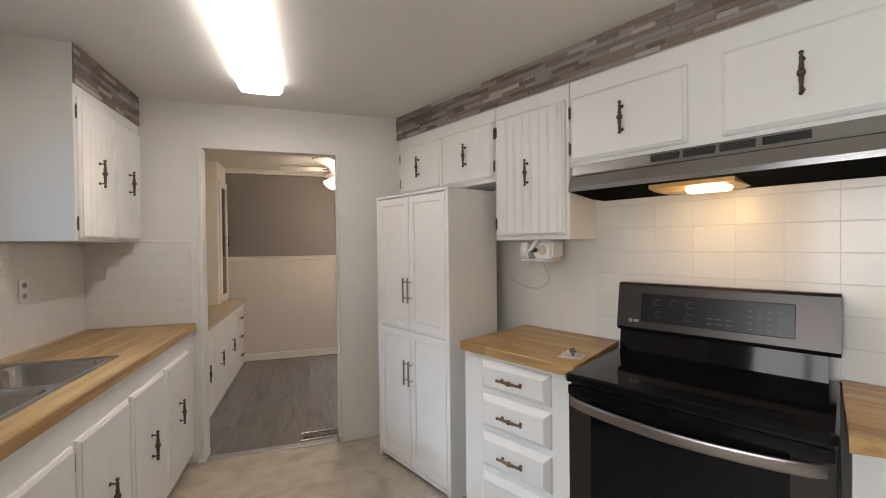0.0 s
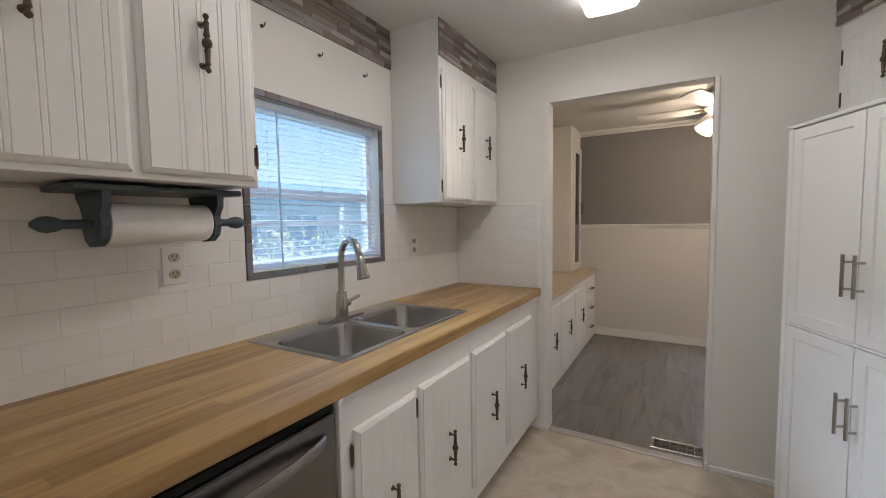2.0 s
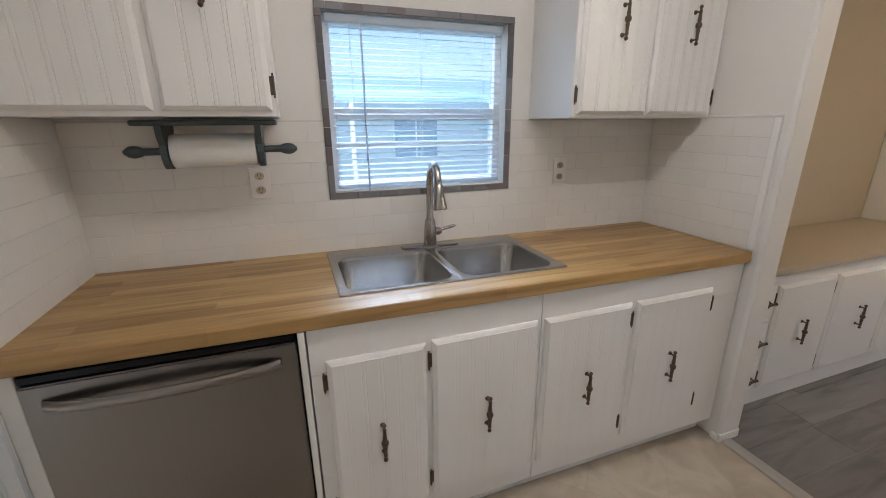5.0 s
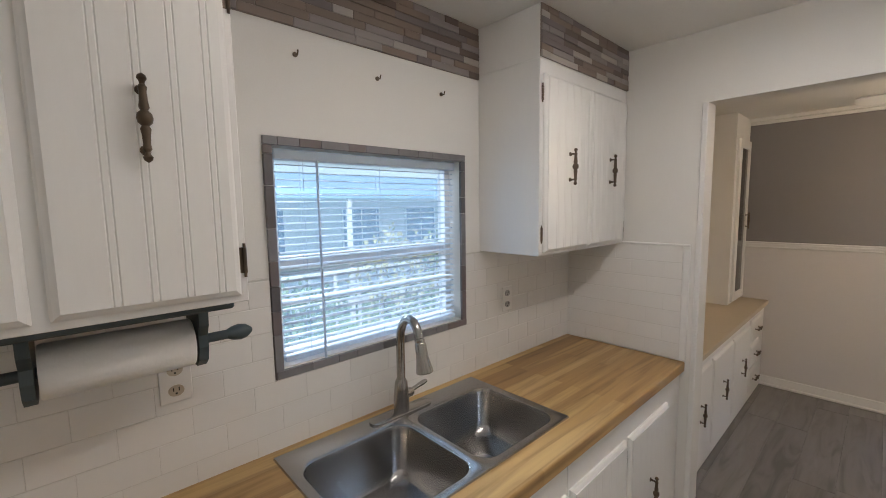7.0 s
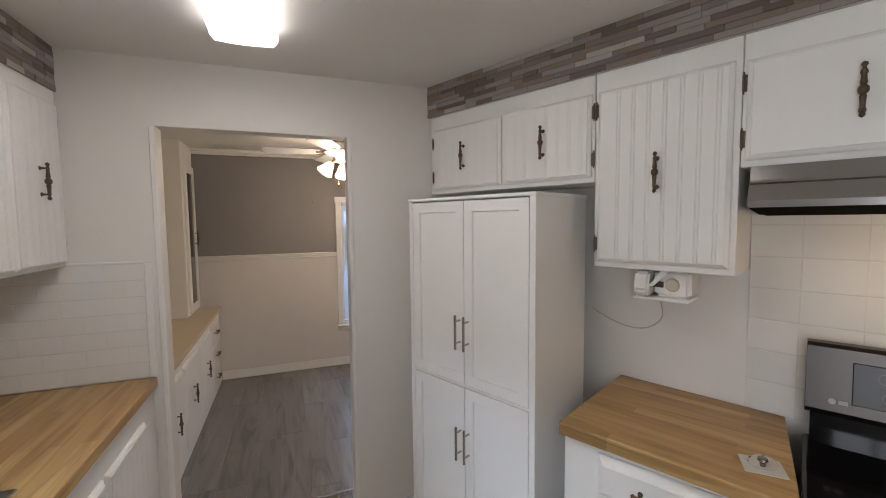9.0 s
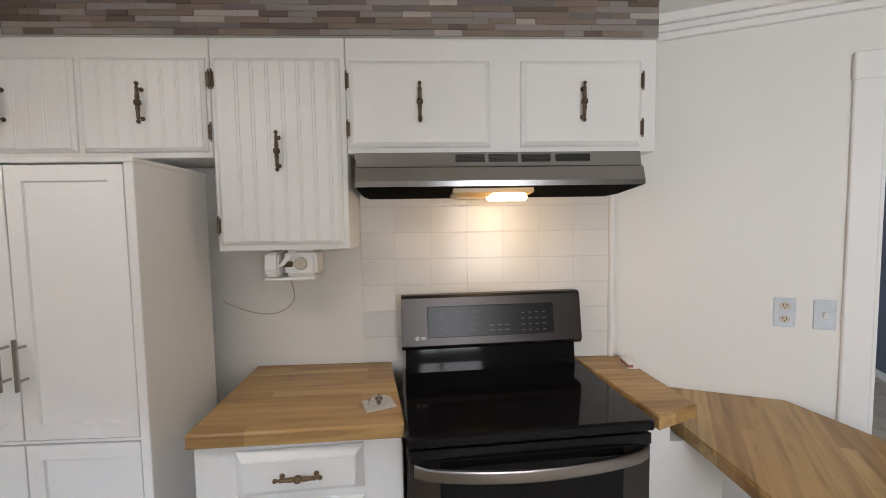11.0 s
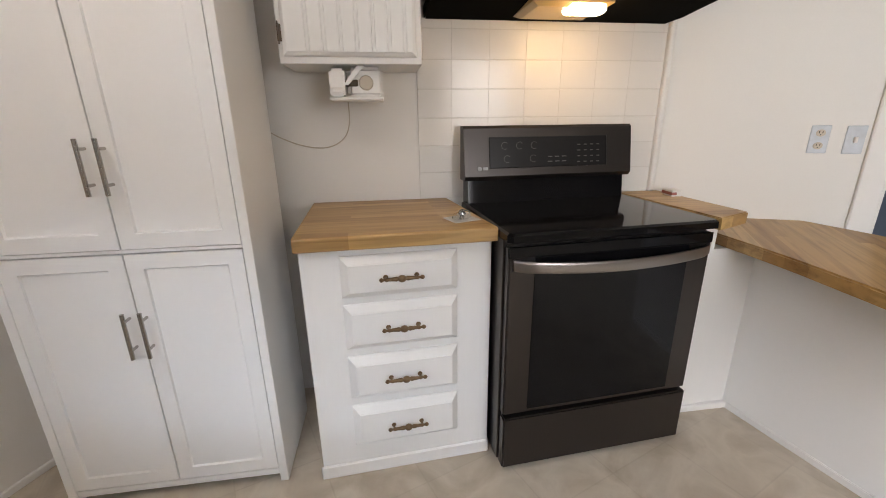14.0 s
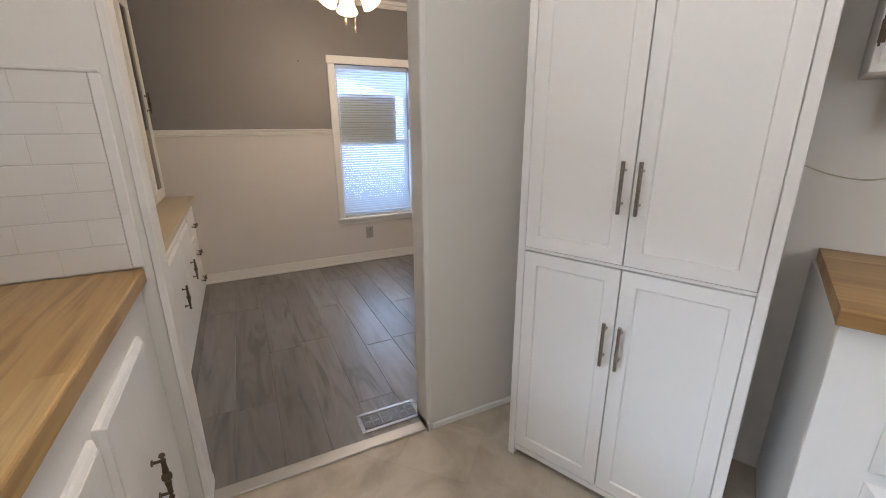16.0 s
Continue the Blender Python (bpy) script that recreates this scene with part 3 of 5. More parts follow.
box(bm, -0.07, W + 0.07, -0.020, 0.0, Z1, Z1 + 0.065, 0.004)
part("casing", bm, TRIM, win)
bm = bmesh.new()
box(bm, -0.07, W + 0.07, -0.035, 0.0, Z0 - 0.04, Z0 - 0.02, 0.005)
box(bm, -0.06, W + 0.06, -0.014, 0.0, Z0 - 0.085, Z0 - 0.04, 0.004)
part("window_sill", bm, TRIM, win)
bm = bmesh.new()
for a in ((0, W, Z1 - 0.035, Z1), (0, W, Z0, Z0 + 0.035), (0, 0.035, Z0 + 0.035, Z1 - 0.035), (W - 0.035, W, Z0 + 0.035, Z1 - 0.035), (0.035, W - 0.035, 1.14, 1.18)):
    box(bm, a[0], a[1], 0.06, 0.10, a[2], a[3], 0.002)
part("window_frame", bm, TRIM, win)
pane = part("pane", boxed(0.035, W - 0.035, 0.078, 0.082, Z0 + 0.035, Z1 - 0.035), PANE, win)
pane.visible_shadow = False
ob = thing("window_air_conditioner_panel", "brown board covering the upper sash behind the blind", "board", Matrix.Translation((WIN_D[0] + 0.04, 6.545, 1.18)))
part("board", boxed(0, W - 0.16, -0.006, 0.006, 0.0, 0.40, bevel=0.003), TAN_WALL, ob)
blind("window_blind", "white slatted blind, almost closed", Matrix.Translation((WIN_D[0] + 0.01, 6.51, 0)), W - 0.02, Z1 - 0.004, Z0 + 0.01, 0.0215, 0.024, 52, 0.10)

# Frame for the assumed living room window, out of view.
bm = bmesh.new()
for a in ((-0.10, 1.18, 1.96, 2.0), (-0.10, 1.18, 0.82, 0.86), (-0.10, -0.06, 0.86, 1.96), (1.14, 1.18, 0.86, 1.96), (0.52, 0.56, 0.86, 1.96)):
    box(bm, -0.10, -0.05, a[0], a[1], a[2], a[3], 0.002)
setting("window_3", bm, TRIM, "frame of an assumed living room window, out of view")
# Frame of the added bedroom opening, never in view.
bm = bmesh.new()
for a in ((4.3, 5.7, 1.96, 2.0), (4.3, 5.7, 0.9, 0.94), (4.3, 4.34, 0.94, 1.96), (5.66, 5.7, 0.94, 1.96)):
    box(bm, a[0], a[1], 2.43, 2.47, a[2], a[3], 0.002)
setting("window_4", bm, TRIM, "frame of an added bedroom window, out of view")

# ---- hardware ----
SPINDLE = [(0.001, -0.058), (0.0055, -0.055), (0.0068, -0.051), (0.0040, -0.047), (0.0035, -0.044), (0.0062, -0.040), (0.0050, -0.034), (0.0058, -0.022),
           (0.0072, -0.014), (0.0050, -0.010), (0.0095, -0.006), (0.0110, 0.0), (0.0095, 0.006), (0.0050, 0.010), (0.0072, 0.014), (0.0058, 0.022),
           (0.0050, 0.034), (0.0062, 0.040), (0.0035, 0.044), (0.0040, 0.047), (0.0068, 0.051), (0.0055, 0.055), (0.001, 0.058)]
PULL = 1.24


def make_spindle():
    bm = bmesh.new()
    spun(bm, [(radius * 1.1, z * PULL) for radius, z in SPINDLE], Matrix.Translation((0, 0.024, 0)), 12)
    for z in (-0.040 * PULL, 0.040 * PULL):
        rod(bm, (0, 0, z), (0, 0.024, z), 0.0042, 0.0032, 8)
        rod(bm, (0, 0, z), (0, 0.003, z), 0.0085, 0.0075, 10)
    return bm


def make_hinge():
    bm = bmesh.new()
    box(bm, -0.010, 0.004, 0.0, 0.003, -0.026, 0.026, 0.001)
    rod(bm, (0.006, 0.004, -0.026), (0.006, 0.004, 0.026), 0.0042, n=8)
    for z in (-0.03, 0.03):
        rod(bm, (0.006, 0.004, z - 0.004), (0.006, 0.004, z + 0.004), 0.0028, n=6)
    return bm


def make_bar():
    bm = bmesh.new()
    rod(bm, (0, 0.032, -0.075), (0, 0.032, 0.075), 0.006, n=12)
    for z in (-0.048, 0.048):
        rod(bm, (0, 0, z), (0, 0.032, z), 0.0045, n=8)
    return bm


shared = {}


def hardware(kind, maker, mat, parent, m):
    """One mesh for each kind of pull or hinge, an object each."""
    if kind not in shared:
        ob = part(kind.split("/")[0], maker(), mat, parent, smooth=True, m=m)
        shared[kind] = ob.data
        return ob
    ob = new(kind.split("/")[0], shared[kind])
    ob.parent, ob.matrix_basis = parent, m
    return ob


def make_door(w, h, pitch=0.053, thick=0.019, plain=False, lip=0.013, g=0.0030):
    """A lipped cabinet door, front at +y, with beadboard grooves or a plain face."""
    bm = bmesh.new()
    r = 0.004
    loft(bm, [rect(0, w, 0, h, 0.0), rect(0, w, 0, h, 0.007), rect(r, w - r, r, h - r, 0.011), rect(lip, w - lip, lip, h - lip, thick - 0.003)], True, True)
    if plain:
        loft(bm, [rect(lip + 0.001, w - lip - 0.001, lip + 0.001, h - lip - 0.001, thick - 0.004), rect(lip + 0.003, w - lip - 0.003, lip + 0.003, h - lip - 0.003, thick)], True, True)
    else:
        leaf = grooved(w - 2 * lip, h - 2 * lip, 0.006, pitch, g=g)
        leaf.transform(Matrix.Translation((lip, thick - 0.006, lip)))
        tmp = bpy.data.meshes.new("tmp")
        leaf.to_mesh(tmp)
        leaf.free()
        bm.from_mesh(tmp)
        bpy.data.meshes.remove(tmp)
    return bm


def rect(x0, x1, z0, z1, y):
    return [(x0, y, z0), (x1, y, z0), (x1, y, z1), (x0, y, z1)]


def cabinet(name, label, m, w, z0, z1, depth, doors=(), drawers=(), toe=0.0, group="", groove=0.0030):
    """A face-framed cabinet. m sets its corner at the floor line; doors are (x0, x1, z0, z1, hinge side, plain)."""
    ob = thing(name, label, "cabinet", m, group)
    bm = bmesh.new()
    if toe:
        box(bm, 0, w, 0.0, depth, toe, 0.735, 0.002)
        part("front_rail", boxed(0, w, depth - 0.022, depth, 0.735, z1 + 0.004), CABINET, ob)
        part("back_rail", boxed(0, w, 0.0, 0.018, 0.735, z1), CABINET, ob)
        part("toe_kick", boxed(0.0, w, 0.0, depth - 0.075, 0.0, toe), CABINET, ob)
    else:
        box(bm, 0, w, 0.0, depth, z0, z1, 0.002)
    part("body", bm, CABINET, ob)
    if toe:
        bm = bmesh.new()
        loft(bm, [[(x, depth - 0.075, 0.0), (x, depth - 0.058, 0.0), (x, depth - 0.060, 0.012), (x, depth - 0.070, 0.020), (x, depth - 0.075, 0.021)] for x in (0, w)], True, True)
        part("toe_molding", bm, TRIM, ob)
    for x0, x1, a, b, side, plain in doors:
        d = part("door", make_door(x1 - x0, b - a, plain=plain, g=groove), CABINET, ob, m=pose(x0, depth, a))
        hardware("handle/spindle", make_spindle, BRONZE, d, pose((x1 - x0) / 2, 0.019, (b - a) / 2))
        reach = min(0.07, (b - a) * 0.22)
        for z in (reach, b - a - reach):
            if side:
                hardware("hinge/plate", make_hinge, BRONZE, d, pose(0.0 if side < 0 else x1 - x0, 0.002, z, 0, 0, 0) @ (Matrix.Diagonal((-1 if side < 0 else 1, 1, 1, 1)) @ Matrix.Translation((0.004, 0, 0))))
    for x0, x1, a, b in drawers:
        d = part("drawer", make_door(x1 - x0, b - a, plain=True, lip=0.018, thick=0.022), CABINET, ob, m=pose(x0, depth, a))
        hardware("handle/brass", make_spindle, BRASS, d, pose((x1 - x0) / 2, 0.022, (b - a) / 2, 0, 90, 0))
    return ob


def mosaic(name, label, m, w, z0, z1, seed):
    """A band of thin stone strips of varied length, each piece proud by its own measure; x along the wall, y out of it."""
    random.seed(seed)
    ob = thing(name, label, "", m, kind="structure")
    part("backing", boxed(0, w, 0.0, 0.0045, z0, z1), MOSAIC[0], ob)
    rows = 8
    h = (z1 - z0) / rows
    for r in range(rows):
        x = 0.0
        while x < w - 1e-4:
            length = random.choice((0.07, 0.10, 0.15, 0.15, 0.20)) if x else random.uniform(0.03, 0.15)
            e = w if x + length > w - 0.03 else x + length
            y = random.uniform(0.006, 0.010)
            bm = bmesh.new()
            loft(bm, [rect(x + 0.0004, e - 0.0004, z0 + r * h + 0.0003, z0 + (r + 1) * h - 0.0003, 0.003), rect(x + 0.0004, e - 0.0004, z0 + r * h + 0.0003, z0 + (r + 1) * h - 0.0003, y - 0.001), rect(x + 0.0012, e - 0.0012, z0 + r * h + 0.0011, z0 + (r + 1) * h - 0.0011, y)], False, True)
            part("mosaic_strip", bm, random.choice((MOSAIC[0], MOSAIC[0], MOSAIC[1], MOSAIC[2], MOSAIC[2], MOSAIC[3], MOSAIC[4])), ob)
            x = e
    return ob


# ---- kitchen, sink side ----
UZ0, UZ1, FASCIA = 1.443, 2.12, 2.165
TILT = Matrix.Translation((0, 3.97, 0.915)) @ pose(0, 0, 0, -0.5) @ Matrix.Translation((0, -3.97, -0.915))      # the worktop rises gently away from the doorway
cabinet("wall_cabinet", "white beadboard wall cabinet with bronze pulls beside the window", at(LEFT, -2.240), 0.665, UZ0 + 0.007, FASCIA, 0.30,
        doors=[(0.015, 0.296, UZ0 + 0.022, UZ1 - 0.008, -1, False), (0.316, 0.640, UZ0 + 0.022, UZ1 - 0.008, 1, False)], group="sink side wall cabinets", groove=0.0022)
cabinet("wall_cabinet", "white two-door wall cabinet beside the doorway", at(LEFT, -3.995), 0.72, UZ0, FASCIA, 0.30,
        doors=[(0.02, 0.362, UZ0 + 0.012, UZ1 - 0.008, -1, False), (0.372, 0.700, UZ0 + 0.012, UZ1 - 0.008, 1, False)], group="sink side wall cabinets", groove=0.0015)
setting("wall_soffit_a", boxed(0.0, 0.2995, 1.575, 2.240, FASCIA, CEIL), CABINET)
setting("wall_soffit_b", boxed(0.0, 0.2995, 3.275, 3.995, FASCIA, CEIL), CABINET)
mosaic("trim_mosaic_a", "taupe and brown stone mosaic strips", at(LEFT, -2.240, 0.2995), 0.665, FASCIA + 0.003, CEIL, 1)
mosaic("trim_mosaic_b", "taupe and brown stone mosaic strips", at(LEFT, -3.995, 0.2995), 0.72, FASCIA + 0.003, CEIL, 2)
mosaic("trim_mosaic_c", "taupe and brown stone mosaic strips above the window", at(LEFT, -3.273, 0.0), 1.034, 2.150, CEIL, 3)

cabinet("base_cabinet", "white base cabinet with two doors under the sink", at(LEFT, -3.012), 0.764, 0, 0.875, 0.585, toe=0.09,
        doors=[(0.016, 0.400, 0.175, 0.780, 1, False), (0.420, 0.720, 0.175, 0.775, 1, False)], group="sink side base cabinets", groove=0.0005)
cabinet("base_cabinet", "white base cabinet with two doors beside the doorway", at(LEFT, -3.985), 0.970, 0, 0.875, 0.585, toe=0.09,
        doors=[(0.165, 0.555, 0.175, 0.780, -1, False), (0.580, 0.960, 0.175, 0.780, -1, False)], group="sink side base cabinets", groove=0.0005)

SX0, SX1, SY0, SY1 = 0.045, 0.500, 2.352, 3.168
ct = thing("countertop", "honey butcher-block worktop along the sink wall", "countertop", TILT)
top = bmesh.new()
box(top, 0.0, 0.585, 1.577, SY0 + 0.012, 0.872, 0.915)
box(top, 0.0, 0.585, SY1 - 0.012, 3.992, 0.872, 0.915)
box(top, 0.0, SX0 + 0.012, SY0 + 0.012, SY1 - 0.012, 0.872, 0.915)
box(top, SX1 - 0.012, 0.585, SY0 + 0.012, SY1 - 0.012, 0.872, 0.915)
bmesh.ops.remove_doubles(top, verts=top.verts, dist=1e-5)
part("top", top, WOOD, ct)
bm = bmesh.new()
loft(bm, [[(0.585, y, 0.870), (0.598, y, 0.870), (0.602, y, 0.874), (0.602, y, 0.909), (0.6005, y, 0.913), (0.597, y, 0.915), (0.585, y, 0.915)] for y in (1.577, 3.992)], True, True)
part("front_edge", bm, WOOD, ct)

# Sink: a deck round two bowls, each drawn down to a drain.
sink = thing("kitchen_sink", "double-bowl stainless steel drop-in sink", "sink", TILT @ Matrix.Translation((0, 0, 0.915)))
bm = bmesh.new()
mid = (SY0 + SY1) / 2
for y0, y1, b0, b1 in ((SY0, mid, SY0 + 0.030, mid - 0.018), (mid, SY1, mid + 0.018, SY1 - 0.030)):
    bx0, bx1 = SX0 + 0.090, SX1 - 0.028
    loops = [rounded(SX0, SX1, y0, y1, 0.0015, 0.0005), rounded(SX0 + 0.002, SX1 - 0.002, y0 + (0.002 if y0 == SY0 else 0), y1 - (0.002 if y1 == SY1 else 0), 0.0015, 0.006),
             rounded(bx0 - 0.008, bx1 + 0.008, b0 - 0.008, b1 + 0.008, 0.06, 0.006), rounded(bx0, bx1, b0, b1, 0.055, 0.002),
             rounded(bx0 + 0.004, bx1 - 0.004, b0 + 0.004, b1 - 0.004, 0.052, -0.012), rounded(bx0 + 0.014, bx1 - 0.014, b0 + 0.014, b1 - 0.014, 0.05, -0.135),
             rounded(bx0 + 0.030, bx1 - 0.030, b0 + 0.030, b1 - 0.030, 0.05, -0.158), rounded(bx0 + 0.060, bx1 - 0.060, b0 + 0.060, b1 - 0.060, 0.045, -0.165)]
    loft(bm, loops, False, True)
bmesh.ops.remove_doubles(bm, verts=bm.verts, dist=1e-5)
part("basin", bm, STEEL, sink, smooth=True)
for y in ((SY0 + mid) / 2, (mid + SY1) / 2):
    bm = bmesh.new()
    spun(bm, [(0.046, -0.1645), (0.046, -0.161), (0.038, -0.160), (0.034, -0.163), (0.010, -0.1635), (0.008, -0.157), (0.001, -0.156)], Matrix.Translation((0.30, y, 0)), 24)
    part("drain", bm, HANDLE_STEEL, sink, "steel basket strainer", smooth=True)

# Pull-down faucet.
fy, fx = 2.775, 0.088
tap = thing("faucet", "brushed nickel pull-down faucet standing on the sink deck", "faucet", TILT @ Matrix.Translation((fx, fy, 0.921)))
bm = bmesh.new()
loft(bm, [rounded(-0.028, 0.028, -0.125, 0.125, 0.027, z) for z in (0.0, 0.006)] + [rounded(-0.024, 0.024, -0.12, 0.12, 0.0235, 0.009)], True, True)
part("deck_plate", bm, NICKEL, tap, smooth=True)
bm = bmesh.new()
spun(bm, [(0.027, 0.009), (0.027, 0.05), (0.0235, 0.085), (0.0215, 0.11), (0.0175, 0.118), (0.0145, 0.125), (0.0145, 0.25)], n=20)
part("column", bm, NICKEL, tap, smooth=True)
bm = bmesh.new()
path = [(0.0, 0.25), (0.003, 0.285), (0.014, 0.312), (0.031, 0.333), (0.053, 0.340), (0.075, 0.333), (0.092, 0.312), (0.102, 0.285)]
loops = []
for i, (x, z) in enumerate(path):
    a, b = path[max(0, i - 1)], path[min(len(path) - 1, i + 1)]
    d = Vector((b[0] - a[0], 0, b[1] - a[1])).normalized()
    side, up = Vector((0, 1, 0)), d.cross(Vector((0, 1, 0)))
    loops.append([Vector((x, 0, z)) + 0.0145 * (math.cos(2 * math.pi * k / 16) * side + math.sin(2 * math.pi * k / 16) * up) for k in range(16)])
loft(bm, loops, True, True)
part("spout", bm, NICKEL, tap, smooth=True)
bm = bmesh.new()
m = Matrix.Translation((0.102, 0, 0.285)) @ pose(0, 0, 0, 0, 166, 0)
spun(bm, [(0.0155, 0.0), (0.0165, 0.006), (0.0150, 0.012), (0.0185, 0.018), (0.0195, 0.06), (0.0265, 0.098), (0.0275, 0.108), (0.022, 0.111)], m, 20)
part("spray_head", bm, NICKEL, tap, smooth=True)
bm = bmesh.new()
spun(bm, [(0.016, 0.0), (0.016, 0.022), (0.012, 0.030)], Matrix.Translation((0, 0.018, 0.062)) @ pose(0, 0, 0, -90), 16)
loft(bm, [rounded(-0.008 * s, 0.008 * s, -0.005 * s, 0.005 * s, 0.004 * s, z) for z, s in ((0.03, 1.1), (0.055, 1.0), (0.085, 1.25), (0.10, 0.9))], True, True)
for v in bm.verts:
    if v.co.z < 0.105 and abs(v.co.y) < 0.012 and v.co.z >= 0.029 and abs(v.co.x) < 0.012:
        v.co = Vector((v.co.x, v.co.z + 0.012, 0.066 + v.co.y + (v.co.z - 0.03) * 0.22))
part("lever", bm, NICKEL, tap, smooth=True)

# Dishwasher.
dw = thing("dishwasher", "stainless steel dishwasher with an arched bar handle", "dishwasher", at(LEFT, -2.222))
part("body", boxed(0.0, 0.607, 0.02, 0.560, 0.0, 0.884), BLACK, dw)
part("door", boxed(0.004, 0.603, 0.560, 0.600, 0.105, 0.858, bevel=0.004, segments=2), DISH_STEEL, dw)
part("control_strip", boxed(0.004, 0.603, 0.560, 0.594, 0.861, 0.884, bevel=0.003), BLACK_GLASS, dw)
part("kick_plate", boxed(0.004, 0.603, 0.53, 0.545, 0.01, 0.10), DARK_STEEL, dw)
bm = bmesh.new()
loops = []
for i in range(17):
    k = i / 16
    y = 0.602 + 0.036 * math.sin(math.pi * k) ** 0.55
    loops.append([(0.045 + 0.517 * k, y + 0.008 * math.cos(a), 0.806 + 0.014 * math.sin(a)) for a in (2 * math.pi * j / 10 for j in range(10))])
loft(bm, loops, True, True)
part("handle", bm, HANDLE_STEEL, dw, smooth=True)
single("filler_strip", boxed(0.0, 0.018, 0.0, 0.606, 0.0, 0.885, bevel=0.002), CABINET, "white painted filler board beside the dishwasher", "filler panel", at(LEFT, -2.243))
single("filler_strip", boxed(0.0, 0.040, 0.0, 0.588, 0.0, 0.889, bevel=0.002), CABINET, "white painted end stile against the short wall", "filler panel", at(LEFT, -1.614))

# Paper towel holder under the wall cabinet.
ph = thing("paper_towel_holder", "dark teal wooden paper towel holder under the cabinet", "paper towel holder", at(LEFT, -2.228, 0.0, 0.0))
part("top_board", boxed(0.0, 0.39, 0.05, 0.24, 1.426, 1.4415, bevel=0.004), GREEN_WOOD, ph)
for x in (0.048, 0.315):
    bm = bmesh.new()
    outline = [(0.075, 1.426), (0.225, 1.426), (0.222, 1.395), (0.205, 1.37), (0.21, 1.345), (0.20, 1.315), (0.175, 1.297), (0.14, 1.295), (0.115, 1.31), (0.105, 1.335), (0.11, 1.365), (0.095, 1.395), (0.078, 1.41)]
    loft(bm, [[(px, y, z) for y, z in outline] for px in (x, x + 0.018)], True, True)
    part("bracket", bm, GREEN_WOOD, ph)
bm = bmesh.new()
rod(bm, (0.0, 0.16, 1.350), (0.385, 0.16, 1.350), 0.011, n=12)
for x, s in ((0.0, -1), (0.385, 1)):
    spun(bm, [(0.008, -0.005), (0.016, 0.012), (0.019, 0.028), (0.016, 0.042), (0.006, 0.055)], Matrix.Translation((x, 0.16, 1.350)) @ pose(0, 0, 0, 0, 90 * s, 0), 14)
part("dowel", bm, GREEN_WOOD, ph, smooth=True)
bm = bmesh.new()
loft(bm, [[(x, 0.16 + r * math.cos(2 * math.pi * i / 28), 1.350 + r * math.sin(2 * math.pi * i / 28)) for i in range(28)] for x, r in ((0.070, 0.02), (0.070, 0.049), (0.073, 0.051), (0.307, 0.051), (0.310, 0.049), (0.310, 0.02))])
part("paper_roll", bm, PAPER, ph, "white paper towel roll", smooth=True)


def outlet(name, label, m, plate, face, toggle=False):
    ob = thing(name, label, name.replace("_", " "), m)
    part("cover_plate", boxed(-0.035, 0.035, 0.0, 0.005, -0.057, 0.057, bevel=0.002), plate, ob)
    if toggle:
        part("toggle", boxed(-0.006, 0.006, 0.004, 0.016, -0.012, 0.012, bevel=0.002), face, ob)
        return ob
    for z in (-0.026, 0.026):
        bm = bmesh.new()
        loft(bm, [[(0.017 * math.cos(a), y, z + 0.0145 * math.sin(a)) for a in (2 * math.pi * i / 20 for i in range(20))] for y in (0.004, 0.0075)], True, True)
        f = part("receptacle", bm, face, ob)
        bm = bmesh.new()
        for x in (-0.006, 0.006):
            box(bm, x - 0.0012, x + 0.0012, 0.007, 0.0082, z - 0.001, z + 0.008)
        rod(bm, (0, 0.007, z - 0.007), (0, 0.0082, z - 0.007), 0.0025, n=8)
        part("slots", bm, DARK_SLOT, ob)
    return ob


outlet("wall_outlet", "white outlet in the tiled wall with beige sockets", at(LEFT, -2.143, 0.009, 1.220), PLASTIC, IVORY)
outlet("wall_outlet", "white outlet in the tiled wall with grey sockets", at(LEFT, -3.450, 0.009, 1.208), PLASTIC, GREY_PLATE)
EAST = pose(EX0, 0, 0, 0, 0, 90)
outlet("wall_outlet", "outlet with a decorated white cover plate", EAST @ Matrix.Translation((1.164, 0, 1.150)), DECOR_PLATE, IVORY)
outlet("light_switch", "toggle switch with a decorated white cover plate", EAST @ Matrix.Translation((1.040, 0, 1.148)), DECOR_PLATE, PLASTIC, True)
FAR = pose(0, 6.48, 0, 0, 0, 180)
outlet("wall_outlet", "grey outlet low on the dining wall", FAR @ Matrix.Translation((-1.977, 0, 0.29)), GREY_PLATE, GREY_PLATE)
for y, z in ((2.497, 2.075), (2.776, 2.062), (3.064, 2.060)):
    h = thing("wall_hook", "small dark metal hook on the wall above the window", "hook", at(LEFT, -y, 0.0, z), "hooks above the window")
    bm = bmesh.new()
    rod(bm, (0, 0, 0), (0, 0.004, 0), 0.007, n=10)
    rod(bm, (0, 0.002, 0), (0, 0.018, -0.004), 0.0022, n=6)
    rod(bm, (0, 0.018, -0.004), (0, 0.022, 0.008), 0.0022, n=6)
    part("hook_body", bm, BRONZE, h)

# ---- kitchen, stove side ----
FASCIA_R = 2.182
cabinet("wall_cabinet", "white two-door wall cabinet over the pantry", at(RIGHT, 1.905), 0.945, 1.765, FASCIA_R, 0.255,
        doors=[(0.012, 0.435, 1.785, 2.108, -1, False), (0.457, 0.915, 1.785, 2.108, 1, False)], group="stove side wall cabinets", groove=0.0008)
